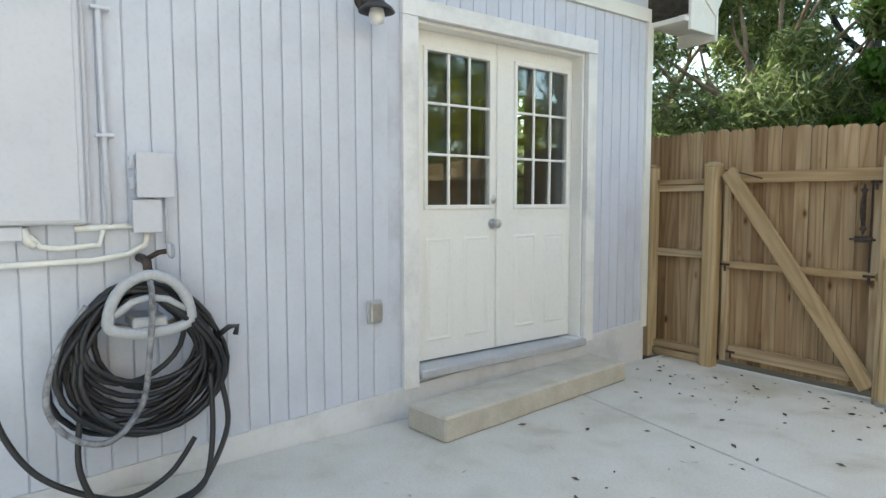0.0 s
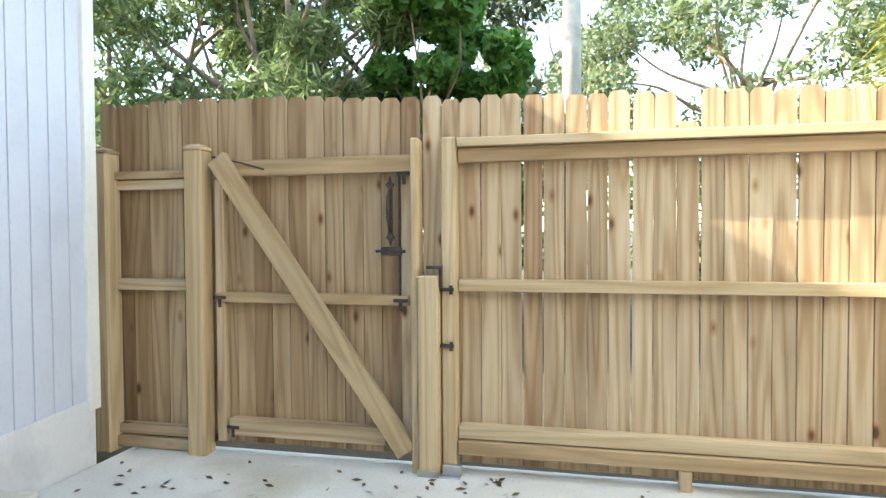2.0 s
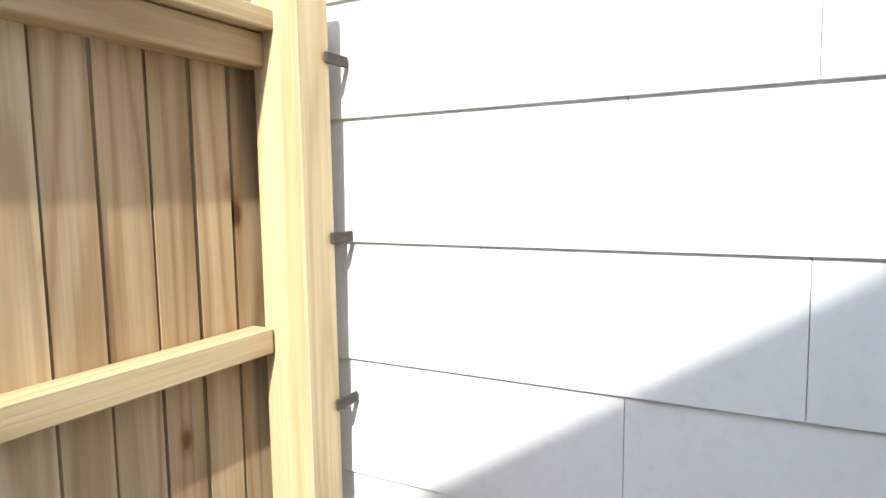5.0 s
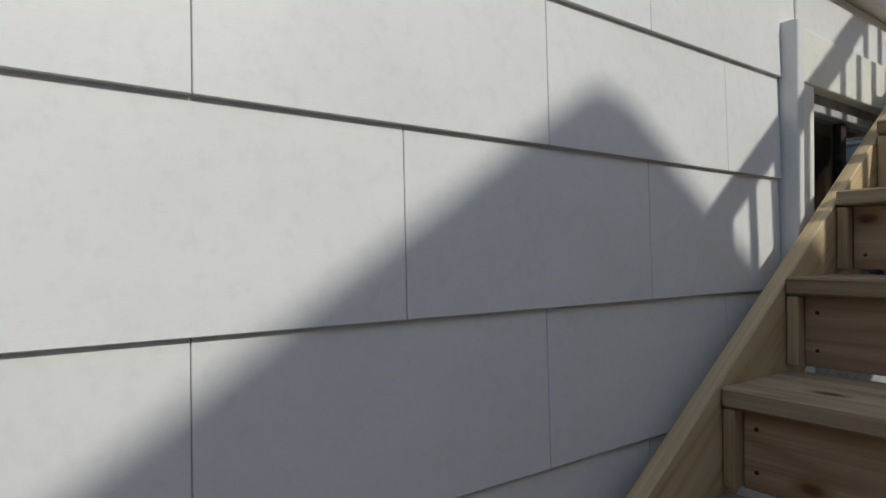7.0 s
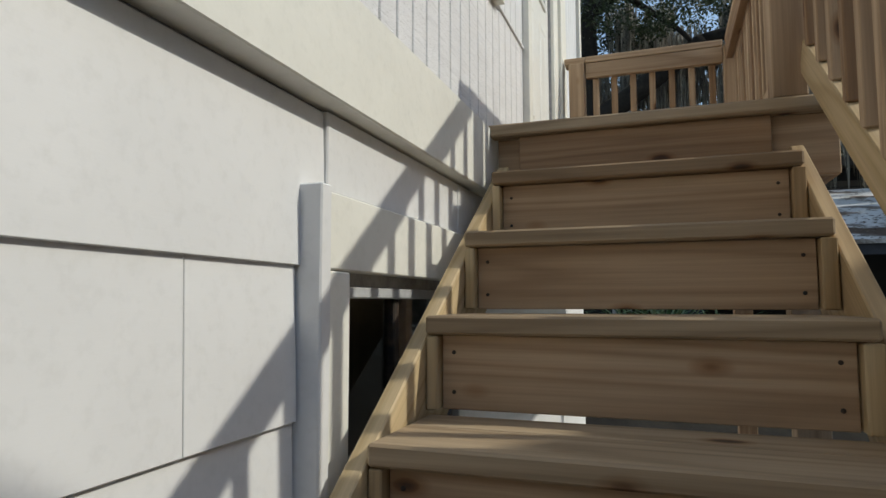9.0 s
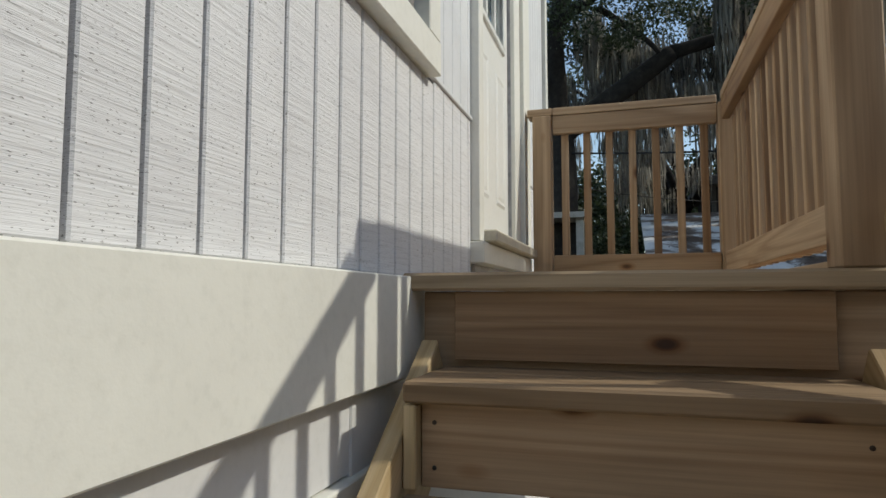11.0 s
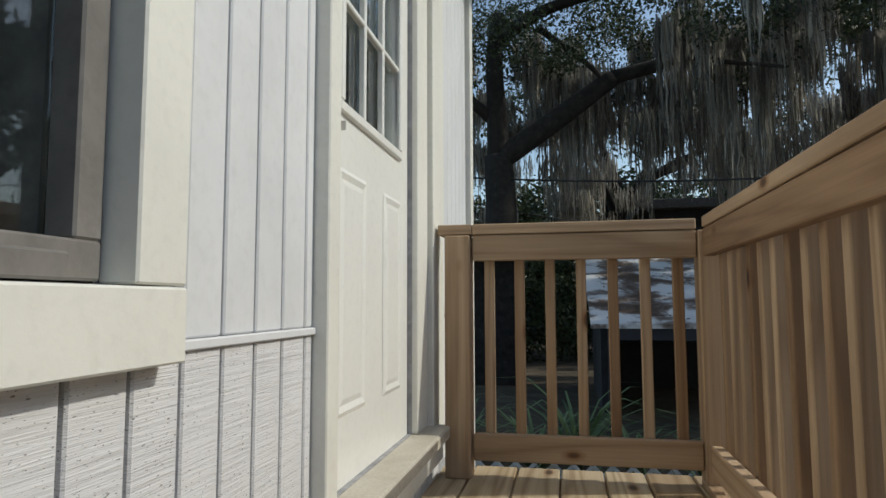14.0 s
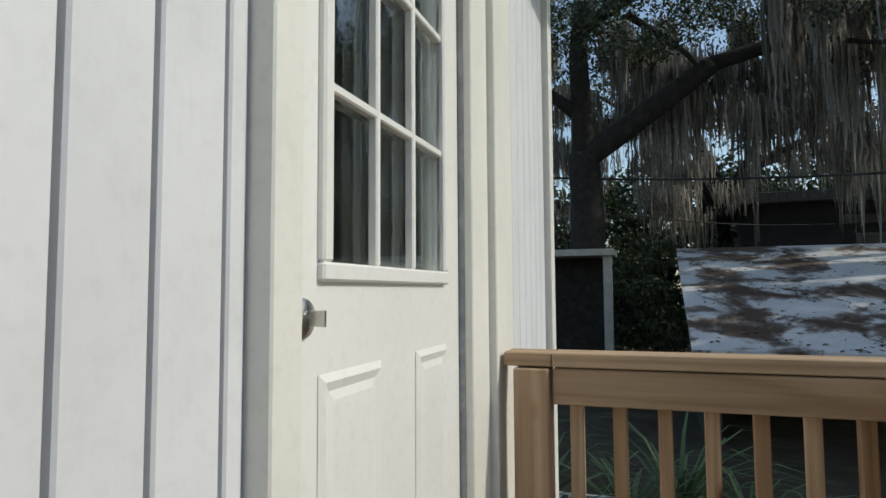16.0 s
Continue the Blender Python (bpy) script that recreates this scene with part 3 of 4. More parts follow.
tap = empty("hose_tap", (0.1, 1.03, 1.02), "dark metal tap with a round handle", "tap")
tube("spout", [(0.0, 1.03, 1.03), (0.09, 1.03, 1.03), (0.15, 1.03, 1.02), (0.165, 1.03, 0.98)], 0.02, IRON, tap)
tube("stem", [(0.12, 1.03, 1.03), (0.14, 1.08, 1.06), (0.15, 1.12, 1.065)], 0.012, IRON, tap)
lathe("handle", [(0.0, 0), (0.032, 0.0), (0.036, 0.008), (0.03, 0.016), (0.0, 0.014)], PLASTIC, pose(0.15, 1.12, 1.065, -80, 0, -30), tap)

# wall lamp
lamp = empty("wall_lamp", (0.05, 2.2, 2.35), "dark bronze barn lamp with a clear bulb jar", "wall lamp")
lathe("back_plate", [(0.0, 0.0), (0.06, 0.0), (0.06, 0.012), (0.03, 0.022), (0.0, 0.024)], BRONZE, pose(0.0, 2.19, 2.36) @ turnx, lamp)
tube("arm", curve_points([(0.01, 2.19, 2.36), (0.07, 2.19, 2.42), (0.13, 2.19, 2.40), (0.135, 2.19, 2.34)]), 0.011, BRONZE, lamp)
lathe("shade", [(0.022, 0.06), (0.035, 0.055), (0.045, 0.03), (0.085, 0.0), (0.098, -0.02), (0.094, -0.02), (0.08, -0.002), (0.03, 0.03)], BRONZE, pose(0.135, 2.19, 2.29), lamp)
lathe("jar", [(0.035, 0.0), (0.042, -0.03), (0.036, -0.07), (0.0, -0.085)], WHITE, pose(0.135, 2.19, 2.285), lamp, "white glass bulb jar")
outlet = empty("outdoor_outlet", (0.02, 2.235, 0.66), "grey weatherproof outlet cover on the siding", "outlet")
block("base", (0.0, 2.19, 0.59), (0.02, 2.28, 0.725), PLASTIC, outlet, 0.005)
block("flap", (0.02, 2.197, 0.60), (0.045, 2.273, 0.715), STEEL, outlet, 0.012)


# ---- fence and gate ----
def picket_mesh(w, h, mat):
    key = ("picket", round(w, 3), round(h, 3), mat.name)
    if key not in MESHES:
        e, t = w * 0.26, 0.009
        out = [(-w / 2, 0), (w / 2, 0), (w / 2, h - e), (w / 2 - e * 0.75, h), (-w / 2 + e * 0.75, h), (-w / 2, h - e)]
        verts = [(x, y, z) for y in (-t, t) for x, z in out]
        faces = [(0, 1, 2, 3, 4, 5), (11, 10, 9, 8, 7, 6)] + [(i, i + 6, (i + 1) % 6 + 6, (i + 1) % 6) for i in range(6)]
        me = bpy.data.meshes.new("picket")
        me.from_pydata(verts, [], faces)
        me.materials.append(mat)
        MESHES[key] = me
    return MESHES[key]


frng = random.Random(11)


def pickets(parent, x0, x1, count, top0, top1, bottom, gap, y=5.055, broken=-1, mat=None):
    pitch = (x1 - x0) / count
    for i in range(count):
        w = round(pitch - gap * frng.choice((0.5, 0.8, 1.0, 1.5, 2.0)), 3)
        top = top0 + (top1 - top0) * (i + 0.5) / count + round(frng.uniform(-0.008, 0.008), 3)
        if i == broken:
            top = 1.60
        h = round(top - bottom, 2)
        ob = new("picket", picket_mesh(w, h, mat or FENCE[2]))
        put(ob, parent, pose(x0 + pitch * (i + 0.5), y + frng.uniform(-0.002, 0.002), bottom, 0, frng.uniform(-0.16, 0.16), frng.uniform(-1.2, 1.2)))


fence_l = empty("board_fence", (0.1, 5.0, 0), "narrow weathered board fence panel beside the house", "fence")
pickets(fence_l, -0.20, 0.508, 7, 1.81, 1.82, 0.04, 0.004, mat=SHADED_GATEWOOD)
block("rail", (-0.06, 4.985, 1.41), (0.37, 5.045, 1.45), FENCE[0], fence_l)
block("rail", (-0.06, 5.0, 1.355), (0.37, 5.044, 1.405), FENCE[0], fence_l)
block("rail", (-0.06, 4.995, 0.83), (0.37, 5.045, 0.89), FENCE[0], fence_l)
block("rail", (-0.06, 4.985, 0.07), (0.37, 5.045, 0.12), FENCE[0], fence_l)
block("rail", (-0.06, 4.97, 0.005), (0.37, 5.045, 0.06), FENCE[0], fence_l)


def post(x0, x1, y0, y1, h, label, capped=True, mat=None):
    p = empty("fence_post", ((x0 + x1) / 2, (y0 + y1) / 2, 0), label, "post")
    mat = mat or POST[2]
    block("shaft", (x0, y0, -0.02), (x1, y1, h - (0.03 if capped else 0)), mat, p, 0.008)
    if capped:
        bm = bmesh.new()
        w, d = (x1 - x0) / 2, (y1 - y0) / 2
        for s, z in ((1.0, 0.0), (0.98, 0.014), (0.45, 0.03)):
            for sx, sy in ((-1, -1), (1, -1), (1, 1), (-1, 1)):
                bm.verts.new((sx * w * s, sy * d * s, z))
        bm.verts.ensure_lookup_table()
        for r in range(2):
            for k in range(4):
                bm.faces.new([bm.verts[r * 4 + k], bm.verts[r * 4 + (k + 1) % 4], bm.verts[r * 4 + 4 + (k + 1) % 4], bm.verts[r * 4 + 4 + k]])
        bm.faces.new([bm.verts[8 + k] for k in range(4)])
        part("cap", bm, mat, p, m=pose((x0 + x1) / 2, (y0 + y1) / 2, h - 0.03))
    return p


post(-0.165, -0.06, 4.92, 5.03, 1.575, "weathered wooden fence post against the house corner")
post(0.385, 0.485, 4.93, 5.03, 1.575, "weathered wooden gate hinge post")
gp = post(1.605, 1.70, 4.90, 5.0, 0.925, "short weathered wooden post beside the gate", False)
block("foot", (1.60, 4.895, 0.0), (1.705, 4.90, 0.03), STEEL, gp, 0)
post(1.565, 1.602, 4.93, 5.03, 1.56, "thin full-height wooden gate stop post", False)
post(1.705, 1.775, 4.955, 5.03, 1.56, "weathered wooden post at the fence panel's end", False)
bk = empty("post_bracket", (1.74, 4.93, 0.02), "galvanised angle bracket at the post foot", "bracket")
block("plate", (1.71, 4.93, 0.003), (1.80, 4.955, 0.05), STEEL, bk, 0.002)
block("flange", (1.71, 4.90, 0.0), (1.80, 4.93, 0.006), STEEL, bk, 0.001)
for z in (0.86, 0.60):
    hg = empty("latch_catch", (1.72, 4.94, z), "rusty iron catch on the fence post", "latch")
    block("plate", (1.70, 4.94, z - 0.008), (1.765, 4.956, z + 0.008), IRON, hg, 0.002)
    lathe("pin", [(0, -0.02), (0.008, -0.02), (0.008, 0.02), (0, 0.02)], IRON, pose(1.755, 4.935, z), hg)
br = empty("bolt_bar", (1.66, 4.93, 0.95), "rusty iron bolt bar on the short post", "latch")
block("bar", (1.64, 4.925, 0.955), (1.715, 4.95, 0.97), IRON, br, 0.002)
block("bend", (1.70, 4.926, 0.87), (1.714, 4.949, 0.954), IRON, br, 0.002)
gate = empty("wooden_gate", (1.03, 5.0, 0), "closed weathered wooden gate with a diagonal brace", "gate")
pickets(gate, 0.512, 1.588, 11, 1.815, 1.77, 0.05, 0.004, mat=SHADED_GATEWOOD)
block("rail", (0.515, 4.99, 1.41), (1.56, 5.043, 1.49), POST[0], gate)
block("rail", (0.515, 4.99, 0.775), (1.54, 5.043, 0.825), POST[0], gate)
block("rail", (0.59, 4.985, 0.10), (1.42, 5.043, 0.185), FENCE[0], gate)
block("side_stile", (0.515, 5.0, 0.06), (0.565, 5.044, 1.40), FENCE[2], gate)
block("side_stile", (1.50, 5.002, 0.09), (1.555, 5.044, 1.40), FENCE[2], gate)
beam("brace", (0.555, 4.965, 1.50), (1.535, 4.965, 0.085), 0.105, 0.036, POST[2], gate)
tube("hook_wire", [(0.52, 4.985, 1.51), (0.68, 4.985, 1.475), (0.80, 4.986, 1.44)], 0.004, IRON, gate)
lt = empty("gate_latch", (1.45, 4.99, 1.0), "black iron gate latch with a pull handle", "latch")
block("back_plate", (1.44, 4.985, 1.11), (1.464, 4.992, 1.34), IRON, lt, 0.002)
for z, up in ((1.34, 1), (1.11, -1)):
    bm = bmesh.new()
    ring = [bm.verts.new((dx, 0.0, dz * up)) for dx, dz in ((-0.010, -0.01), (0.010, -0.01), (0.022, 0.012), (0.010, 0.022), (0.0, 0.052), (-0.010, 0.022), (-0.022, 0.012))]
    face = bm.faces.new(ring)
    ext = bmesh.ops.extrude_face_region(bm, geom=[face])
    bmesh.ops.translate(bm, vec=(0, -0.008, 0), verts=[e for e in ext["geom"] if isinstance(e, bmesh.types.BMVert)])
    bmesh.ops.recalc_face_normals(bm, faces=bm.faces[:])
    part("finial", bm, IRON, lt, m=pose(1.452, 4.991, z))
tube("pull", curve_points([(1.452, 4.985, 1.33), (1.452, 4.955, 1.28), (1.452, 4.95, 1.20), (1.452, 4.985, 1.13)]), 0.009, IRON, lt)
block("catch", (1.41, 4.965, 1.015), (1.51, 4.99, 1.055), IRON, lt, 0.004)
tube("bolt", [(1.385, 4.97, 1.035), (1.53, 4.97, 1.035)], 0.007, IRON, lt)
block("strap", (1.49, 4.99, 0.80), (1.50, 4.9995, 1.41), IRON, lt, 0.001)
for x, z in ((0.545, 0.80), (1.50, 0.80), (0.61, 0.14), (1.52, 1.40)):
    bkt = empty("corner_bracket", (x, 4.985, z), "rusty iron corner bracket on the gate", "bracket")
    block("arm", (x - 0.035, 4.981, z - 0.008), (x + 0.035, 4.989, z + 0.008), IRON, bkt, 0.001)
    block("leg", (x - 0.008, 4.9815, z - 0.05), (x + 0.008, 4.9885, z - 0.0085), IRON, bkt, 0.001)
fence_r = empty("board_fence", (2.9, 5.0, 0), "tall weathered dog-ear board fence panel with rails", "fence")
pickets(fence_r, 1.592, 1.78, 2, 1.765, 1.76, 0.05, 0.005)
pickets(fence_r, 1.78, 4.0, 23, 1.76, 1.70, 0.03, 0.006, broken=10)
block("rail", (1.78, 4.955, 1.515), (3.99, 5.043, 1.555), POST[0], fence_r)
block("rail", (1.78, 4.985, 1.445), (4.02, 5.0435, 1.511), POST[0], fence_r)
block("rail", (1.78, 4.985, 0.85), (3.94, 5.043, 0.905), POST[0], fence_r)
block("rail", (1.78, 4.975, 0.165), (3.96, 5.043, 0.225), POST[0], fence_r)
block("rail", (1.78, 4.955, 0.095), (3.96, 5.044, 0.16), POST[0], fence_r)
block("stub_leg", (2.75, 4.96, 0.0), (2.80, 5.02, 0.093), POST[2], fence_r)
post(3.945, 4.055, 4.90, 5.02, 1.62, "pale wooden fence post beside the white wall", False)
for z in (1.47, 1.09, 0.72):
    hb = empty("wall_strap", (4.06, 4.9, z), "small rusty strap tying the post to the wall", "bracket")
    block("strap", (4.03, 4.89, z - 0.012), (4.104, 4.8985, z + 0.012), IRON, hb, 0.002)

# ---- house B: panels below, grooved siding above ----
BW = (1.75, 2.43, 0.95, 1.575)
UW = (1.36, 2.52, 2.745, 3.85)
DR = (-0.06, 0.735, 2.30, 4.33)
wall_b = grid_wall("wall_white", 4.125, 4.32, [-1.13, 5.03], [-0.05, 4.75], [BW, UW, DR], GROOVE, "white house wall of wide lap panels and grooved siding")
lap = empty("wall_panels", (4.11, 3.8, 0), "wide white painted lap panels with dark seams", "wall", kind="structure")
SEAMS = [-0.02, 0.25, 0.53, 0.802, 1.072, 1.346, 1.60, 1.875]
for r, (z0, z1) in enumerate(zip(SEAMS, SEAMS[1:])):
    js = [5.03] + [q - 0.58 * k for k in range(6) for q in [4.29 if r % 2 == 0 else 4.0] if 2.64 < q - 0.58 * k < 4.99] + [2.50 if r == 6 else 2.585]
    if r % 2 == 1:
        js = sorted(set(js + [4.58]), reverse=True)
    for a, b in zip(js, js[1:]):
        ob = block("panel", (-0.006, b + 0.0006, z0 + 0.004), (0.006, a - 0.0006, z1 + 0.012), LAP, lap, 0.001)
        ob.matrix_basis = pose(4.114, (a + b) / 2, (z0 + z1) / 2 + 0.008, 0, 1.9, 0)
tagged(block("trim_belly_band", (4.062, 1.30, 1.895), (4.125, 5.03, 2.112), CREAM), "broad cream band board between the storeys", "trim", kind="structure")
tagged(block("trim_corner_b", (4.07, 5.032, -0.02), (4.20, 5.10, 4.7), CREAM), "white corner board at the fence", "trim", kind="structure")
# low window under the stairs
lw = empty("window_1", (4.1, 2.1, 0.95), "dark low window with cream trim beside the stairs", "window", kind="structure")
block("edge_strip", (4.065, 2.548, 0.0), (4.125, 2.582, 1.742), LAP, lw)
block("head_trim", (4.085, 1.50, 1.60), (4.125, 2.546, 1.738), CREAM, lw)
block("side_trim", (4.086, 2.44, 0.0), (4.125, 2.546, 1.598), CREAM, lw)
block("frame", (4.12, 2.405, 0.97), (4.16, 2.43, 1.574), PLASTIC, lw)
block("frame", (4.12, 1.75, 1.55), (4.16, 2.404, 1.574), PLASTIC, lw)
block("mullion", (4.135, 2.10, 0.97), (4.165, 2.13, 1.549), IRON, lw)
p = block("pane", (4.15, 1.76, 0.96), (4.154, 2.404, 1.55), GLASSM, lw, 0)
block("sill", (4.09, 1.75, 0.93), (4.16, 2.439, 0.968), CREAM, lw)
tagged(block("wall_low", (4.10, -1.13, -0.05), (4.124, 1.75, 1.88), LAP), "plain white wall panel below the deck", "wall", kind="structure")
tagged(block("wall_strip", (4.104, 1.30, 1.742), (4.124, 2.4985, 1.89), LAP), "plain white panel between the low window and the band", "wall", kind="structure")
# upper window
uw = empty("window_2", (4.1, 1.9, 2.7), "dark upper window with broad cream trim", "window", kind="structure")
block("sill_trim", (4.072, 1.265, 2.652), (4.124, 2.62, 2.742), CREAM, uw)
block("side_trim", (4.074, 1.265, 2.744), (4.124, 1.355, 3.95), CREAM, uw)
block("side_trim", (4.074, 2.53, 2.744), (4.124, 2.62, 3.95), CREAM, uw)
block("head_trim", (4.075, 1.357, 3.86), (4.124, 2.528, 3.95), CREAM, uw)
for lo, hi in (((1.36, 2.747), (2.52, 2.79)), ((1.36, 2.79), (1.40, 3.85)), ((2.48, 2.79), (2.52, 3.85)), ((1.40, 3.81), (2.48, 3.85))):
    block("frame", (4.115, lo[0], lo[1]), (4.165, hi[0], hi[1]), FRAME, uw)
block("track", (4.10, 1.42, 2.746), (4.114, 2.52, 2.775), FRAME, uw)
block("mullion", (4.14, 1.93, 2.79), (4.17, 1.965, 3.81), FRAME, uw)
block("pane", (4.15, 1.401, 2.791), (4.154, 1.929, 3.809), GLASSM, uw, 0)
block("pane", (4.15, 1.966, 2.791), (4.154, 2.479, 3.809), GLASSM, uw, 0)
# deck door
casing2 = empty("door_casing", (4.1, 0.3, 2.2), "cream casing round the deck door", "trim", kind="structure")
block("side_casing", (4.076, 0.738, 2.255), (4.124, 0.80, 4.42), CREAM, casing2)
block("side_casing", (4.085, -0.33, 2.19), (4.124, -0.215, 4.42), CREAM, casing2)
block("side_casing", (4.09, -0.43, 2.19), (4.1245, -0.335, 4.42), CREAM, casing2)
block("head_casing", (4.086, -0.21, 4.335), (4.124, 0.735, 4.42), CREAM, casing2)
block("jamb", (4.105, -0.208, 2.30), (4.23, -0.062, 4.33), CREAM, casing2)
block("threshold", (4.03, -0.25, 2.255), (4.2, 0.738, 2.298), STEPC, casing2, 0.006)
block("sill_apron", (4.06, -0.25, 2.18), (4.122, 0.81, 2.252), CREAM, casing2)
d3 = glazed_door("door_3", 4.14, -0.057, 0.733, 2.30, 4.325, (0.075, 0.57, 3.20, 3.98),
                 [(0.385, 0.595, 2.46, 3.042), (0.04, 0.225, 2.46, 3.042)], -1, "cream half-glazed deck door, closed, key in its lock")
lathe("deadbolt", [(0.028, 0.0), (0.026, 0.005), (0.011, 0.009), (0.0, 0.010)], STEEL, pose(4.139, 0.638, 3.122) @ pose(0, 0, 0, 0, -90, 0), d3, "nickel deadbolt")
block("key", (4.104, 0.634, 3.111), (4.130, 0.638, 3.133), STEEL, d3, 0.001)
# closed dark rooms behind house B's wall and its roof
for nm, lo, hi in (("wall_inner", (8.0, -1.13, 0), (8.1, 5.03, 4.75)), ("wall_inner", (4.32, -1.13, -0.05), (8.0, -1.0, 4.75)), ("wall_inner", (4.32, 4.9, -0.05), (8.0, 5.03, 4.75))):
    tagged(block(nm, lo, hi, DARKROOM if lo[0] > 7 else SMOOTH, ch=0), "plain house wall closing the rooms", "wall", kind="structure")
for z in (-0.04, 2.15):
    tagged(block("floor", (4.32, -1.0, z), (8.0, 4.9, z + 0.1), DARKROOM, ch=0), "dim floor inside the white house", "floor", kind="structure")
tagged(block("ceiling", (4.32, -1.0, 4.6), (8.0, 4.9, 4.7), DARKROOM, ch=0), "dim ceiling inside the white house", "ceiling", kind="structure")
rb = empty("house_roof", (6, 2, 4.8), "low grey roof with a white eave over the wall", "roof", kind="structure")
block("eave", (3.66, -1.6, 4.70), (8.6, 5.5, 4.78), CREAM, rb)
block("fascia", (3.63, -1.6, 4.62), (3.659, 5.5, 4.82), CREAM, rb)
tagged(block("trim_corner_deck", (4.085, -1.19, 1.9), (4.16, -1.115, 4.7), CREAM), "cream corner board at the deck's end", "trim", kind="structure")
tagged(block("flashing", (4.100, 0.80, 2.662), (4.116, 2.65, 2.676), SMOOTH, ch=0.002), "thin painted seam strip across the siding", "trim", kind="structure")

# ---- deck, stairs and railings ----
DZ = 2.12
deck = empty("deck", (3.6, 0.6, 2.0), "weathered timber deck of boards laid lengthwise", "deck")
for x0, x1 in ((3.975, 4.085), (3.815, 3.967), (3.662, 3.808), (3.512, 3.655), (3.372, 3.505), (3.215, 3.365), (3.06, 3.208)):
    block("board", (x0, -0.42, DZ - 0.03), (x1, 1.46, DZ), DECK[1], deck, 0.004)
block("edge_board", (3.06, 1.465, DZ - 0.04), (4.085, 1.60 - 0.07, DZ - 0.001), TREAD[0], deck, 0.006)
block("rim_joist", (3.06, 1.44, DZ - 0.22), (4.05, 1.475, DZ - 0.042), PINE[0], deck)
block("rim_joist", (3.06, -0.42, DZ - 0.22), (3.095, 1.438, DZ - 0.032), PINE[1], deck)
block("rim_joist", (3.097, -0.42, DZ - 0.22), (4.05, -0.385, DZ - 0.032), PINE[0], deck)
for y in (-0.3, 1.35):
    block("support_post", (3.10, y - 0.045, 0.0), (3.19, y + 0.045, DZ - 0.035), PINE[2], deck)
curb = block("kick_board", (3.12, -0.30, DZ + 0.001), (3.20, 1.40, DZ + 0.022), PINE[1])
tagged(curb, "pale pine board lying along the deck's edge", "board")

stairs = empty("staircase", (3.6, 2.8, 0), "straight timber staircase with solid risers", "staircase")
for i in range(10):
    z, y = 0.915 + 0.2 * (5 - i), 3.07 - 0.262 * (5 - i)
    block("tread", (3.205, y - 0.165, z - 0.038), (3.998, y, z), TREAD[0], stairs, 0.005)
    block("tread", (3.205, y - 0.285, z - 0.038), (3.998, y - 0.1655, z), TREAD[0], stairs, 0.005)
    block("riser", (3.235, y - 0.055, z - 0.19), (3.972, y - 0.033, z - 0.040), PINE[0], stairs, 0.002)
    for x0, x1 in ((3.974, 3.998), (3.201, 3.232)):
        block("cleat", (x0, y - 0.10, z - 0.19), (x1, y - 0.005, z - 0.041), POST[2], stairs, 0.003)
for i in range(10):
    z, y = 0.915 + 0.2 * (5 - i), 3.07 - 0.262 * (5 - i)
    for x in (3.26, 3.947):
        for dz in (0.075, 0.155):
            lathe("nail_head", [(0.0, 0.002), (0.004, 0.002), (0.0045, 0.0)], IRON, pose(x, y - 0.033, z - dz, -90, 0, 0), stairs, sides=8)
block("riser", (3.235, 1.48, DZ - 0.19), (3.972, 1.50, DZ - 0.042), PINE[0], stairs, 0.002)
block("riser", (3.235, 4.06, 0.0), (3.972, 4.082, 0.075), PINE[0], stairs, 0.002)
for x in (4.018, 3.18):
    beam("stringer", (x, 1.47, DZ - 0.235), (x, 4.10, 0.08), 0.036, 0.22, POST[2], stairs)


def railing(name, a, b, label, balusters, side, lift=0.0):
    """A railing from a to b: cap, upper and lower rails, and square balusters behind them."""
    a, b, s = Vector(a), Vector(b), Vector(side)
    r = empty(name, tuple(a), label, "railing")
    for nm, z, w, d, off, mat in (("cap", 0.862, 0.10, 0.036, 0.0, PINE[2]), ("upper_rail", 0.795, 0.036, 0.09, 0.03, PINE[2]), ("lower_rail", 0.105, 0.036, 0.09, 0.03, PINE[2])):
        o = Vector((0, 0, z)) + s * off
        beam(nm, a + o, b + o, w, d, mat, r, side=side)
    n = balusters
    for i in range(n):
        p = a.lerp(b, (i + 0.5) / n) - s * 0.008
        beam("baluster", p + Vector((0, 0, 0.062)), p + Vector((0, 0, 0.84)), 0.034, 0.034, PINE[2], r, side=side)
    return r


railing("deck_railing", (3.14, -0.2, DZ), (3.14, 1.42, DZ), "pine railing with square balusters along the deck", 16, (1, 0, 0))
railing("deck_railing", (3.95, -0.29, DZ), (3.20, -0.29, DZ), "pine railing with square balusters across the deck's end", 7, (0, 1, 0))


def deck_post(x, y, h, label, z0=DZ):
    p = empty("railing_post", (x, y, z0), label, "post")
    block("shaft", (x - 0.045, y - 0.045, z0), (x + 0.045, y + 0.045, z0 + h), PINE[2], p, 0.004)
    return p


block("cap_end", (3.952, -0.34, DZ + 0.844), (4.075, -0.24, DZ + 0.88), PINE[0], bpy.data.objects["deck_railing.001"])
deck_post(4.003, -0.27, 0.84, "pine railing post against the house wall")
deck_post(3.152, -0.27, 0.84, "pine corner post of the railing")
deck_post(3.185, 1.475, 0.84, "tall pine post where the stairs meet the deck")
deck_post(3.14, 3.42, 1.25, "pine newel post beside the stairs", 0.0)
sr = empty("stair_rail", (3.14, 2.4, 1.5), "sloping pine stair rail with square balusters", "railing")
A, B = Vector((3.14, 1.53, DZ + 0.80)), Vector((3.14, 3.40, DZ + 0.80 - 1.87 * 0.763))
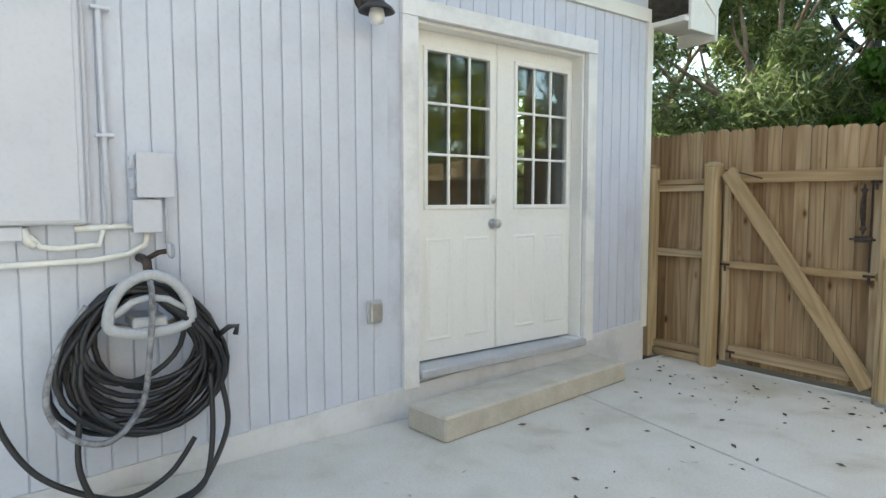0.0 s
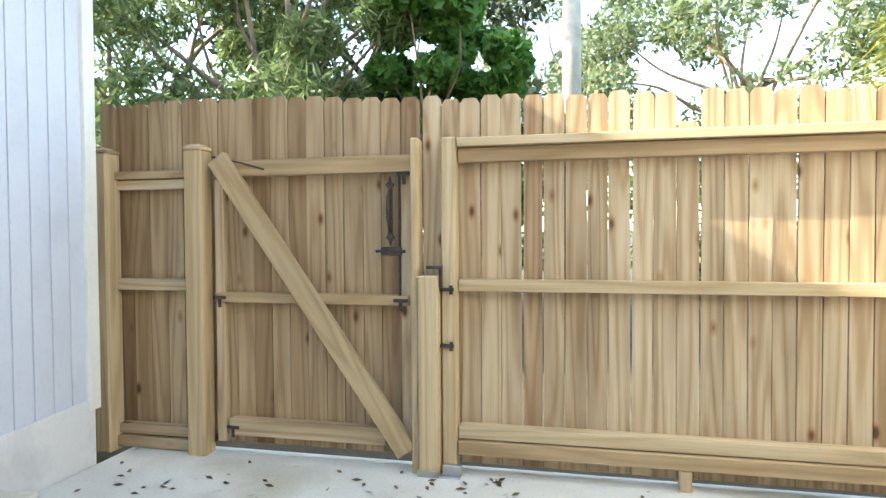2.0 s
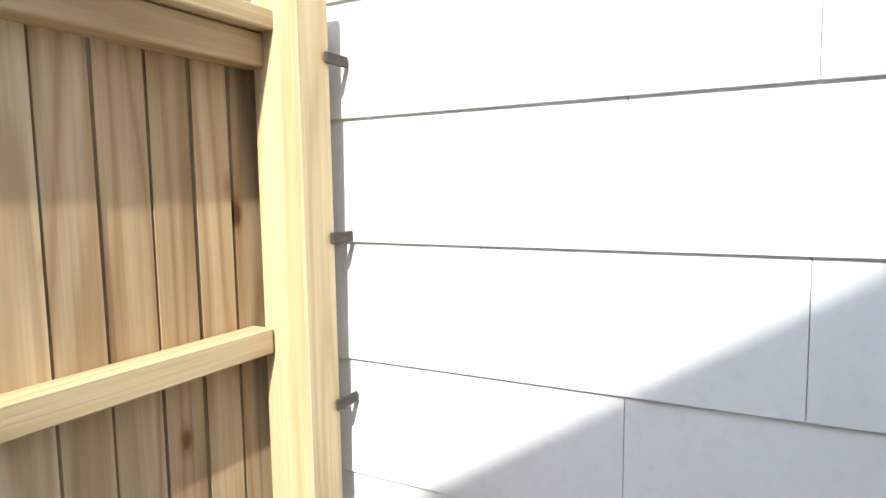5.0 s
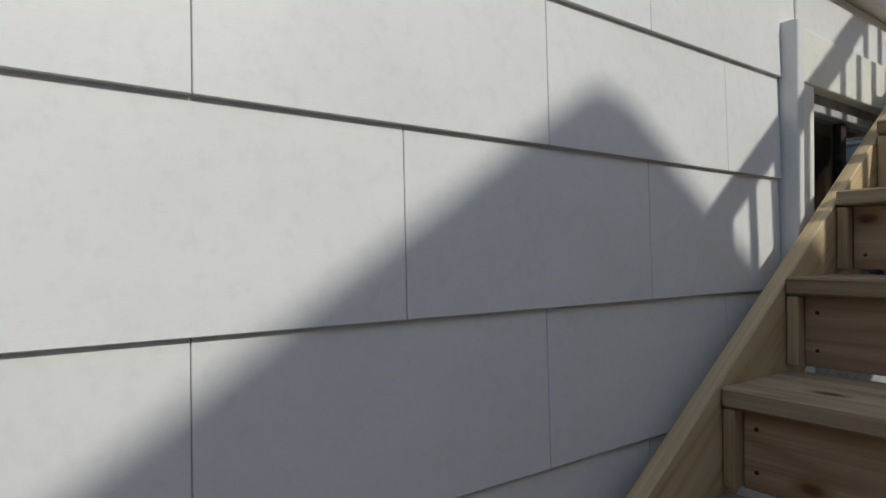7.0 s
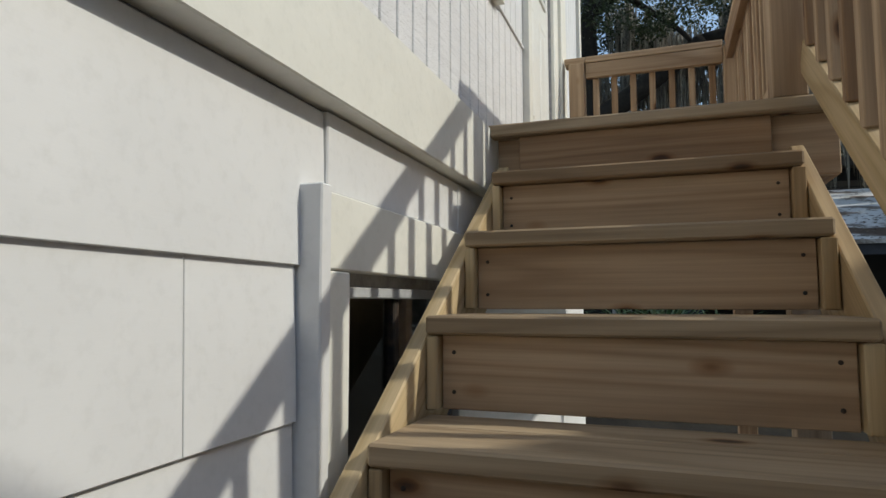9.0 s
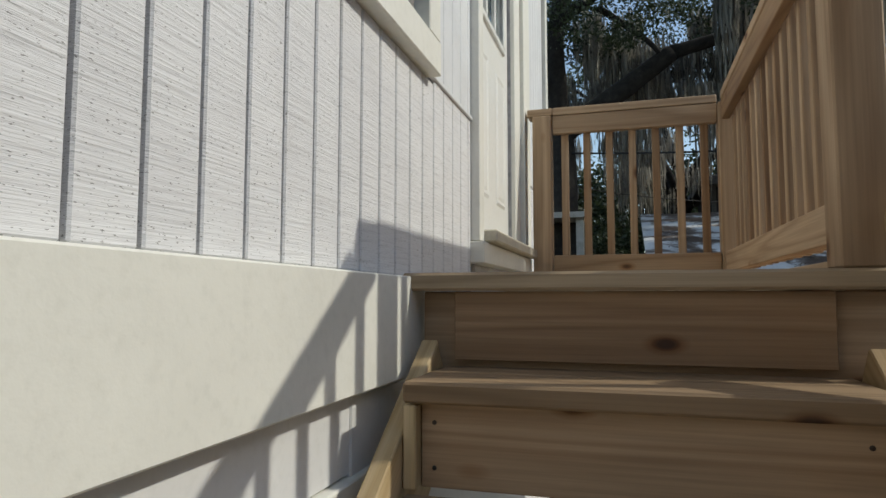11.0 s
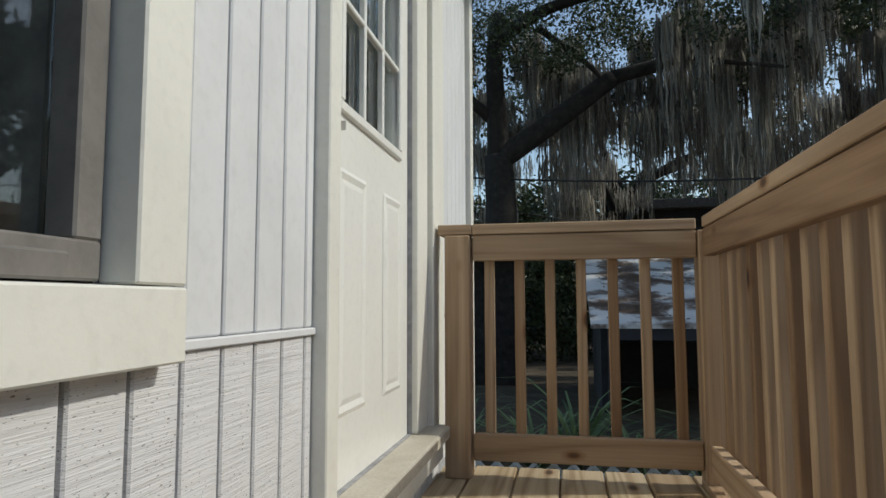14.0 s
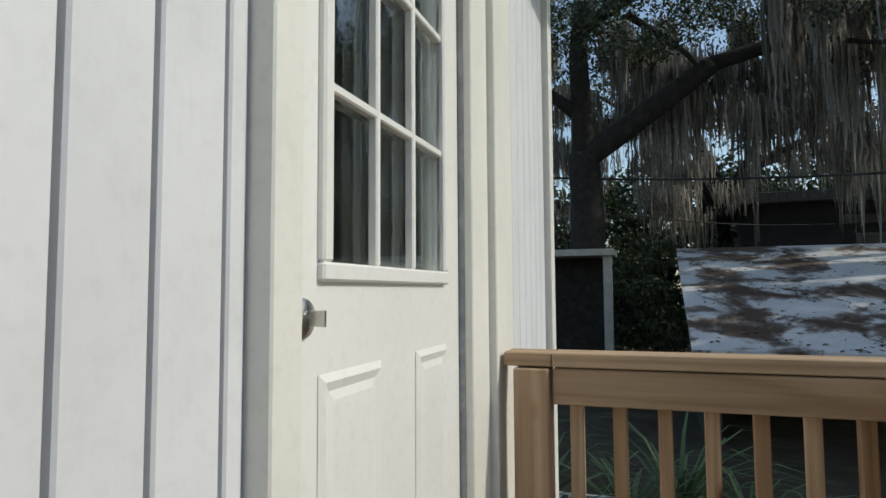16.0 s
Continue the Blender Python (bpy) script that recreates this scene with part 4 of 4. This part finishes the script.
beam("cap", A, B, 0.09, 0.036, POST[2], sr)
beam("lower_rail", A - Vector((0, 0, 0.69)), B - Vector((0, 0, 0.69)), 0.036, 0.09, POST[2], sr)
for i in range(16):
    q = A.lerp(B, (i + 0.6) / 16.5)
    beam("baluster", q - Vector((0, 0, 0.64)), q - Vector((0, 0, 0.02)), 0.034, 0.034, PINE[2], sr)


# ---- trees and garden ----
nrng = np.random.default_rng(5)


def leaf_arrays(centres, size, aspect, droop=0.0):
    """One small bent leaf of four corners for each centre, turned at random."""
    n = len(centres)
    d = nrng.normal(size=(n, 3))
    d[:, 2] -= droop
    d /= np.linalg.norm(d, axis=1)[:, None]
    s = np.cross(d, nrng.normal(size=(n, 3)))
    s /= np.linalg.norm(s, axis=1)[:, None]
    ln = size * nrng.uniform(0.6, 1.3, (n, 1))
    w = ln * aspect
    v = np.stack([centres - d * ln, centres + s * w, centres + d * ln, centres - s * w], 1).reshape(-1, 3)
    return v, np.arange(4 * n).reshape(-1, 4)


def foliage(name, clumps, per, size, aspect, mat, parent, droop=0.0, label=""):
    """A crown of many leaves in clumps of (x, y, z, radius)."""
    cs = []
    for x, y, z, r in clumps:
        p = nrng.normal(size=(per, 3))
        p /= np.linalg.norm(p, axis=1)[:, None]
        p *= (nrng.uniform(0.15, 1.0, (per, 1)) ** 0.5) * r
        p[:, 2] *= 0.75
        cs.append(p + (x, y, z))
    v, f = leaf_arrays(np.concatenate(cs), size, aspect, droop)
    me = bpy.data.meshes.new(name)
    me.from_pydata(v.tolist(), [], f.tolist())
    me.materials.append(mat)
    ob = put(new(name, me), parent, Matrix())
    return tagged(ob, label) if label else ob


def limb(name, a, b, r0, r1, mat, parent, bend=0.25, seed=0):
    rg = random.Random(seed)
    a, b = Vector(a), Vector(b)
    ln = (b - a).length
    mids = [a.lerp(b, t) + Vector((rg.uniform(-1, 1), rg.uniform(-1, 1), rg.uniform(-0.6, 1))) * bend * ln * 0.2 for t in (0.3, 0.65)]
    pts = curve_points([a, *mids, b], 6)
    n = len(pts)
    return tube(name, pts, [r0 + (r1 - r0) * i / (n - 1) for i in range(n)], mat, parent, sides=9)


def tree(at, height, spread, trunk, bark, leaf, label, clumps, per, size, aspect, seed, droop=0.0, low=0.35, flat=1.0):
    rg = random.Random(seed)
    x, y, z = at
    t = empty("tree", at, label, "tree")
    top = Vector((x + rg.uniform(-0.3, 0.3), y + rg.uniform(-0.3, 0.3), z + height * 0.55))
    limb("trunk", at, top, trunk, trunk * 0.5, bark, t, 0.2, seed)
    cl = []
    for k in range(clumps):
        a = rg.uniform(0, 2 * math.pi)
        h = rg.uniform(low, 1.0)
        rr = spread * math.sqrt(rg.random()) * (1.0 - 0.45 * abs(h - 0.6))
        c = Vector((x + rr * math.cos(a), y + rr * math.sin(a) * flat, z + height * h))
        cl.append((*c, spread * rg.uniform(0.16, 0.30)))
        if k % 2 == 0:
            base = Vector(at).lerp(top, rg.uniform(0.3, 1.0))
            limb("limb", base, c, trunk * 0.32, trunk * 0.07, bark, t, 0.35, seed * 100 + k)
    foliage("crown", cl, per, size, aspect, leaf, t, droop)
    return t


# behind the fence
tree((-0.8, 8.2, 0), 4.6, 1.9, 0.13, PALEBARK, LEAF_GREEN, "narrow-leaved green tree rising behind the gate", 36, 620, 0.085, 0.17, 3, 0.5, 0.34)
tree((-2.6, 8.8, 0), 5.2, 2.4, 0.14, PALEBARK, LEAF_GREEN, "narrow-leaved green tree behind the fence beside the house", 34, 620, 0.09, 0.17, 8, 0.5, 0.3)
tree((0.95, 8.5, 0), 3.6, 0.95, 0.08, PALEBARK, LEAF_BROAD, "bright broad-leaved shrub tree behind the fence", 46, 420, 0.062, 0.5, 13, 0.4, 0.4)
tree((-1.0, 12.5, 0), 7.5, 3.6, 0.22, BARK, LEAF_OAK, "dark tree in the second row behind the fence", 22, 420, 0.11, 0.4, 18, 0.2, 0.25)
tree((6.5, 19.0, 0), 9.0, 4.2, 0.22, PALEBARK, LEAF_PALE, "pale open-crowned tree far behind the fence", 30, 380, 0.12, 0.35, 21, 0.2, 0.35)
tree((11.0, 17.0, 0), 8.0, 4.0, 0.22, PALEBARK, LEAF_PALE, "pale open-crowned tree far behind the fence", 32, 380, 0.12, 0.35, 25, 0.2, 0.28)
tree((2.2, 24.0, 0), 9.5, 4.0, 0.25, PALEBARK, LEAF_PALE, "pale distant tree beside the utility pole", 26, 340, 0.14, 0.35, 29, 0.2, 0.3)
tree((16.5, 14.0, 0), 8.5, 4.5, 0.25, BARK, LEAF_GREEN, "broad green tree far beyond the fence", 32, 380, 0.13, 0.35, 33, 0.2, 0.25)
for q in ((-4.6, 7.3), (-3.2, 6.9), (-4.0, 10.6), (-1.6, 10.4), (0.4, 10.8), (4.5, 13.5), (7.5, 13.0), (10.5, 12.0), (13.5, 10.5)):
    b = empty("shrub", (q[0], q[1], 0), "tall green shrub in the hedge behind the fence", "shrub", "hedge behind the fence")
    foliage("crown", [(q[0] + nrng.uniform(-1.3, 1.3), q[1] + nrng.uniform(-0.5, 0.5), nrng.uniform(0.3, 2.5), nrng.uniform(0.4, 0.75)) for _ in range(22)], 260, 0.08, 0.4, LEAF_GREEN, b)
    limb("stem", (q[0], q[1], -0.06), (q[0], q[1], 1.6), 0.05, 0.02, PALEBARK, b)
pole = empty("utility_pole", (2.18, 11.0, 0), "tall bleached wooden utility pole", "utility pole")
tube("shaft", [(2.18, 11.0, -0.06), (2.18, 11.0, 4), (2.18 - 0.03, 11.0, 9.5)], [0.135, 0.125, 0.10], POLEWOOD, pole, sides=14)
block("crossarm", (2.18 - 0.9, 11.0 - 0.05, 8.8), (2.18 + 0.9, 11.0 + 0.05, 8.92), POLEWOOD, pole)
pole2 = empty("utility_pole", (9.6, 13.2, 0), "thin distant utility pole with a grey transformer", "utility pole")
tube("shaft", [(9.6, 13.2, -0.06), (9.6, 13.2, 8)], [0.12, 0.09], POLEWOOD, pole2, sides=10)
lathe("transformer", [(0, 0), (0.22, 0), (0.22, 0.6), (0.1, 0.68), (0, 0.68)], PLASTIC, pose(9.35, 13.0, 4.9), pole2)


def palm(at, count, length, label, mat, seed, trunk_h):
    rg = random.Random(seed)
    p = empty("palm_tree", at, label, "palm")
    crown = Vector(at) + Vector((0, 0, trunk_h))
    limb("trunk", at, crown, 0.16, 0.13, BARK, p, 0.1, seed)
    verts, faces = [], []
    for k in range(count):
        a, e = rg.uniform(0, 6.283), rg.uniform(-0.5, 1.2)
        d = Vector((math.cos(a) * math.cos(e), math.sin(a) * math.cos(e), math.sin(e)))
        hub = crown + d * length * 0.5
        u = d.cross(Vector((0, 0, 1))).normalized()
        w = u.cross(d)
        b0 = len(verts)
        verts += [crown + u * 0.012, crown - u * 0.012, hub]
        faces.append((b0, b0 + 1, b0 + 2))
        for j in range(22):
            th = (j - 10.5) / 10.5 * 1.9
            dd = (d * math.cos(th) + u * math.sin(th) + w * rg.uniform(-0.12, 0.12)).normalized()
            ln = length * rg.uniform(0.42, 0.6)
            mid, tip = hub + dd * ln * 0.6, hub + dd * ln - Vector((0, 0, ln * rg.uniform(0.2, 0.5)))
            s = dd.cross(w).normalized() * 0.016
            b0 = len(verts)
            verts += [hub, mid + s, tip, mid - s]
            faces.append((b0, b0 + 1, b0 + 2, b0 + 3))
    raw("fronds", verts, faces, mat, p)
    return p


palm((6.2, 8.6, 0), 44, 1.7, "yellow-green fan palm beyond the fence corner", LEAF_PALM, 5, 2.3)
palm((8.0, 9.8, 0), 34, 1.6, "yellow-green fan palm beyond the fence corner", LEAF_PALM, 6, 3.2)
palm((6.2, -0.2 - 6.5, 0.6), 20, 1.2, "dark fan palm in the shade beyond the deck", LEAF_BLADE, 9, 0.5)

# out-of-view oak, placed to shade the garden and darken the upper window's reflection
tree((-8.5, -8.2, 0.7), 14.0, 3.9, 0.4, BARK, LEAF_OAK, "unseen tall dark oak added to shade the garden", 60, 520, 0.15, 0.42, 71, 0.2, 0.35)
tree((-11.5, 9.5, 0), 5.0, 3.2, 0.14, PALEBARK, LEAF_GREEN, "green tree outside the room's back window", 34, 300, 0.12, 0.3, 44, 0.3, 0.1)
# beyond the deck: the moss-hung oak and its neighbours


def moss(name, sites, parent, per=60):
    """Hanging beards of grey moss: thin ragged strands below each site (x, y, z, radius, length)."""
    verts, faces = [], []
    for x, y, z, r, ln in sites:
        for _ in range(per):
            a, q = nrng.uniform(0, 6.283), r * math.sqrt(nrng.uniform())
            px, py = x + q * math.cos(a), y + q * math.sin(a) * 0.7
            pz, l = z + nrng.uniform(-0.25, 0.15), ln * nrng.uniform(0.25, 1.0) * (1.15 - 0.7 * q / r)
            w = nrng.uniform(0.012, 0.034)
            t = nrng.uniform(0, 3.14)
            cx, cy = math.cos(t) * w, math.sin(t) * w
            j = nrng.uniform(-0.04, 0.04, 4)
            b = len(verts)
            verts += [(px - cx * 0.6, py - cy * 0.6, pz), (px + cx * 0.6, py + cy * 0.6, pz),
                      (px + cx + j[0], py + cy, pz - l * 0.4), (px - cx * 0.8 + j[0], py - cy, pz - l * 0.45),
                      (px + cx * 0.8 + j[1], py + cy, pz - l * 0.75), (px - cx * 0.5 + j[1], py - cy, pz - l * 0.72), (px + j[2], py + j[3], pz - l)]
            faces += [(b, b + 1, b + 2, b + 3), (b + 3, b + 2, b + 4, b + 5), (b + 5, b + 4, b + 6)]
            for u in nrng.uniform(0.1, 0.9, 4):
                ex, ey, ez = nrng.uniform(-0.07, 0.07, 3)
                b = len(verts)
                verts += [(px, py, pz - l * u), (px + 0.015, py + 0.01, pz - l * u - 0.03), (px + ex, py + ey, pz - l * u - 0.09 + ez * 0.5)]
                faces.append((b, b + 1, b + 2))
    return tagged(raw(name, verts, faces, MOSSM, parent), "grey hanging moss")


oak = empty("oak_tree", (5.2, -12.8, 0.7), "old live oak with long limbs and hanging moss", "tree")
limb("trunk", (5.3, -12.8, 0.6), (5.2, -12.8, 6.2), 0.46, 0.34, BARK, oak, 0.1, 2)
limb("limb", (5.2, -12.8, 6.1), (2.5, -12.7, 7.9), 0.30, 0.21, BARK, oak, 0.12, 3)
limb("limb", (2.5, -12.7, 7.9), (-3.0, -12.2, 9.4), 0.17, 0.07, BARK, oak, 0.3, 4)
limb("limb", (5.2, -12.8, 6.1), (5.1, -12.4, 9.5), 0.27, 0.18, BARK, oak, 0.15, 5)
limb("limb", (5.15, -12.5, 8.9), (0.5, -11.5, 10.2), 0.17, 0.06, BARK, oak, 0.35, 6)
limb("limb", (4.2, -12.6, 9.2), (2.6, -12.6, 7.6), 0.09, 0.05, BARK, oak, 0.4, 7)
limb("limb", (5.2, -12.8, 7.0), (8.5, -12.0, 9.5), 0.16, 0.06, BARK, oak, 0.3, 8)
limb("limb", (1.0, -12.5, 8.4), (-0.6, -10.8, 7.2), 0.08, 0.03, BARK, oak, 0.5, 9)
orng = random.Random(31)
oc = [(orng.uniform(-3.5, 8), orng.uniform(-15.5, -9.5), orng.uniform(8.0, 11.5), orng.uniform(0.5, 1.0)) for _ in range(95)]
foliage("crown", oc, 420, 0.06, 0.42, LEAF_OAK, oak, 0.2)
ms = [(orng.uniform(-8, 4.6), orng.uniform(-15.5, -13.2), orng.uniform(6.6, 9.8), orng.uniform(0.25, 0.6), orng.uniform(1.2, 3.4)) for _ in range(95)]
ms += [(orng.uniform(-7, 1.6), orng.uniform(-12.4, -10.0), orng.uniform(7.6, 9.8), orng.uniform(0.16, 0.34), orng.uniform(1.4, 3.8)) for _ in range(40)]
ms += [(orng.uniform(3.0, 8.0), orng.uniform(-15.8, -13.5), orng.uniform(6.3, 9.4), orng.uniform(0.2, 0.5), orng.uniform(1.0, 2.2)) for _ in range(26)]
moss("moss", ms, oak, 80)
oak2 = empty("oak_tree", (1.5, -21, 0.8), "dark live oak behind the shed with hanging moss", "tree")
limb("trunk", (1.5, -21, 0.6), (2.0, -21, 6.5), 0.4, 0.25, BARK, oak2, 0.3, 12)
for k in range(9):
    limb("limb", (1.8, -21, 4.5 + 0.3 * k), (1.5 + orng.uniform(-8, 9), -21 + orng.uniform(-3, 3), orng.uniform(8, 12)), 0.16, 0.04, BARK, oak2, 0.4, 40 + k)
foliage("crown", [(orng.uniform(-12, 14), orng.uniform(-26, -19), orng.uniform(4.5, 14), orng.uniform(0.9, 1.7)) for _ in range(85)], 300, 0.09, 0.42, LEAF_OAK, oak2, 0.2)
moss("moss", [(orng.uniform(-10, 12), orng.uniform(-20, -17.5), orng.uniform(5.5, 9.5), orng.uniform(0.4, 0.9), orng.uniform(1.2, 3.2)) for _ in range(60)], oak2, 70)
woods = empty("far_woods", (0, -34, 0.8), "dark dense woods closing the view behind the oaks", "woods", kind="stuff")
foliage("leaves", [(orng.uniform(-34, 34), orng.uniform(-36, -29), orng.uniform(1, 13) * (0.75 + 0.35 * math.sin(k * 1.7)), orng.uniform(1.4, 2.6)) for k in range(300)], 420, 0.2, 0.5, LEAF_OAK, woods)
foliage("leaves", [(orng.uniform(-20, 20), orng.uniform(-29, -27), orng.uniform(0.8, 7.5), orng.uniform(1.0, 1.8)) for _ in range(120)], 420, 0.16, 0.5, LEAF_OAK, woods)
for k in range(22):
    limb("stem", (-33 + 3 * k, -32 + (k % 3), 0.5), (-33 + 3 * k + orng.uniform(-1, 1), -32, 10), 0.2, 0.08, BARK, woods, 0.2, 300 + k)
for k, q in enumerate(((8.5, -17.5), (5.5, -18.0), (2.2, -18.5), (-2.5, -25), (-8, -24), (13, -19), (-14, -23), (8, -26))):
    b = empty("shrub", (q[0], q[1], 0.7), "dark evergreen shrub in the shade of the oaks", "shrub", "shrubs below the oaks")
    foliage("crown", [(q[0] + orng.uniform(-2.2, 2.2), q[1] + orng.uniform(-0.8, 0.8), orng.uniform(0.9, 4.6), orng.uniform(0.5, 1.0)) for _ in range(34)], 220, 0.085, 0.4, LEAF_OAK, b)
    limb("stem", (q[0], q[1], 0.6), (q[0], q[1], 2.6), 0.07, 0.03, BARK, b)

shed = empty("carport", (0.5, -9.8, 0.7), "low carport with a white roof strewn with leaves", "carport")
v = [(x, y, z + d) for x in (3.32, -5.5) for y, z in ((-7.0, 2.42), (-12.6, 4.02)) for d in (0, -0.06)]
raw("roof_sheet", v, [(0, 4, 6, 2), (1, 3, 7, 5), (0, 2, 3, 1), (4, 5, 7, 6), (2, 6, 7, 3), (0, 1, 5, 4)], SHEET, shed)
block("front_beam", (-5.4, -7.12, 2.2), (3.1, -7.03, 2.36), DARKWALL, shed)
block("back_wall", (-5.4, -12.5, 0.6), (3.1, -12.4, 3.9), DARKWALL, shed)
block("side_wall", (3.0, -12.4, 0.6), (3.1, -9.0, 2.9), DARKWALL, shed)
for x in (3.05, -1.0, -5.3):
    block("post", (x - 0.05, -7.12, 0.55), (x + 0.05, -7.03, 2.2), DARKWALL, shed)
bmv, bmf = [], []
for _ in range(2600):
    x, t = nrng.uniform(-5.4, 3.1), nrng.uniform() ** 1.2
    if noise.noise(Vector((x * 0.55, t * 5.6, 3.0))) < 0.02 and nrng.uniform() < 0.85:
        continue
    y, z = -7.0 - 5.6 * t, 2.42 + 1.6 * t + 0.008
    a, s = nrng.uniform(0, 6.28), nrng.uniform(0.02, 0.055)
    b = len(bmv)
    for k, q in enumerate((1.0, 0.45, 1.0, 0.45)):
        an = a + k * 1.5708
        dy = math.sin(an) * s * q
        bmv.append((x + math.cos(an) * s * q, y + dy, z - dy * 0.2857 + 0.006 * (k % 2)))
    bmf.append((b, b + 1, b + 2, b + 3))
lit = raw("roof_leaves", bmv, bmf, DEADLEAF, shed)
lit["kind"] = "stuff"
dh = empty("neighbour_house", (-2, -19, 0.7), "dark blue-grey neighbouring house under the oaks", "house")
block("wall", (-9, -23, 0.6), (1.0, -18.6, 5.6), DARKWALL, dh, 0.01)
block("roof", (-9.5, -23.4, 5.6), (1.4, -18.2, 5.9), SHINGLE, dh, 0.02)
block("corner_trim", (0.9, -18.62, 0.6), (1.04, -18.5, 5.6), SHINGLE, dh)
wdw = block("window", (-2.6, -18.62, 4.0), (-1.5, -18.57, 4.7), SHINGLE, dh)
block("pane", (-2.5, -18.568, 4.07), (-1.6, -18.56, 4.63), DARKROOM, wdw)
block("shutter", (-3.0, -18.62, 4.95), (-1.1, -18.52, 5.2), DARKROOM, dh)
hut = empty("lean_to", (5.2, -11.9, 0.7), "small old lean-to with a pale corner post", "lean-to")
block("post", (4.55, -11.6, 0.6), (4.72, -11.45, 3.85), POLEWOOD, hut)
block("roof", (4.5, -12.4, 3.85), (6.6, -11.3, 3.98), POLEWOOD, hut)
block("wall", (4.75, -12.3, 0.6), (6.5, -12.2, 3.84), BARK, hut)
for k, (a, b) in enumerate((((9, -13.2, 6.1), (-9, -10.5, 5.6)), ((9, -13.2, 6.05), (-3, -18.5, 5.0)))):
    cb = empty("overhead_cable", a, "thin black overhead cable sagging between the trees", "cable")
    a, b = Vector(a), Vector(b)
    tube("wire", [a.lerp(b, i / 16) - Vector((0, 0, 0.6 * math.sin(math.pi * i / 16))) for i in range(17)], 0.022 - 0.008 * k, CABLE, cb, sides=6)


def strap_plant(at, count, length, seed, label):
    rg = random.Random(seed)
    p = empty("strap_leaf_plant", at, label, "plant", "strap-leaved plants in the bed")
    verts, faces = [], []
    for _ in range(count):
        a, e, ln = rg.uniform(0, 6.283), rg.uniform(0.7, 1.45), length * rg.uniform(0.6, 1.1)
        out = Vector((math.cos(a), math.sin(a), 0))
        s = Vector((-math.sin(a), math.cos(a), 0)) * 0.034
        b = len(verts)
        for j in range(5):
            t = j / 4
            c = Vector(at) + out * (ln * math.cos(e) * t + 0.35 * ln * t * t) + Vector((0, 0, ln * math.sin(e) * t - 0.45 * ln * t * t * t))
            w = s * (1 - t * 0.93)
            verts += [c - w, c + w]
        faces += [(b + 2 * j, b + 2 * j + 1, b + 2 * j + 3, b + 2 * j + 2) for j in range(4)]
    raw("leaves", verts, faces, LEAF_BLADE, p)
    lathe("crown_base", [(0, -0.05), (0.05, 0.0), (0.035, 0.08), (0, 0.1)], LEAF_BLADE, pose(*at), p, sides=8)


for k, (x, y, n, ln) in enumerate(((3.55, -5.3, 46, 1.15), (4.0, -5.0, 36, 0.9), (2.95, -5.1, 38, 0.8), (2.3, -4.9, 30, 0.6), (4.9, -5.6, 30, 0.8), (5.6, -7.5, 30, 1.0))):
    strap_plant((x, y, 0.88), n, ln * 1.5, 60 + k, "green strap-leaved plant in the shaded bed")
edging = empty("lattice_edging", (3.5, -4.9, 0.85), "low white lattice edging along the flower bed", "lattice")
for i in range(24):
    x = 1.4 + 0.2 * i
    for sx in (1, -1):
        beam("slat", (x - 0.16 * sx, -4.9 + 0.005 * sx, 0.86), (x + 0.16 * sx, -4.9 + 0.005 * sx, 1.19), 0.042, 0.008, WHITE, edging, side=(1, 0, 0))
beam("top_rail", (1.2, -4.9, 1.20), (6.2, -4.9, 1.20), 0.025, 0.02, WHITE, edging, side=(0, 1, 0))
# fallen leaves on the paving
lrng = random.Random(17)
lv = empty("fallen_leaves", (1.5, 4.0, 0), "small brown leaves scattered on the patio", "leaves", kind="stuff")
vv, ff = [], []
for _ in range(190):
    if lrng.random() < 0.62:
        x, y = lrng.uniform(0.05, 3.6), 4.95 - abs(lrng.gauss(0, 0.45))
    else:
        x, y = lrng.uniform(0.5, 3.8), lrng.uniform(1.6, 4.8)
    a, s = lrng.uniform(0, 6.28), lrng.uniform(0.012, 0.032)
    b = len(vv)
    for k, (q, h) in enumerate(((1.0, 0.004), (0.35, 0.009), (1.0, 0.006), (0.35, 0.003))):
        an = a + k * 1.5708
        vv.append((x + math.cos(an) * s * q, y + math.sin(an) * s * q, h))
    ff.append((b, b + 1, b + 2, b + 3))
raw("scatter", vv, ff, DEADLEAF, lv)


# ---- grooved siding boards ----
n = 49
for i in range(n):
    y0 = -0.35 + 0.1035 * i
    y1 = min(y0 + 0.0985, 4.70)
    spans = [(FOOT(y0), 2.658)]
    if y1 > 2.43 and y0 < 4.10:
        spans = [(2.432, 2.658)]
    for z0, z1 in spans:
        if y1 - y0 > 0.02:
            block("siding_board", (-0.009, y0, z0), (0.0, y1, z1), SIDING, wall_a, 0.003)
for i in range(45):
    y1 = 2.656 - 0.096 * i
    y0 = y1 - 0.0885
    if y0 < -1.11:
        break
    low, high = [(2.116, 2.663)], [(2.677, 4.70)]
    if y1 > 1.27 and y0 < 2.62:
        high = [(3.952, 4.70)]
        low = [(2.116, 2.650)]
    if y1 < 0.80 and y0 > -0.43:
        low, high = [(1.95, 2.178)], [(4.422, 4.70)]
    elif y0 < 0.80 < y1:
        y0 = 0.802
    elif y0 < -0.43 < y1:
        y1 = -0.432
    if y1 - y0 < 0.015:
        continue
    for z0, z1 in low:
        block("siding_board", (4.108, y0, z0), (4.1255, y1, z1), ROUGH, wall_b, 0.003)
    for z0, z1 in high:
        block("siding_board", (4.108, y0, z0), (4.1255, y1, z1), SMOOTH, wall_b, 0.003)
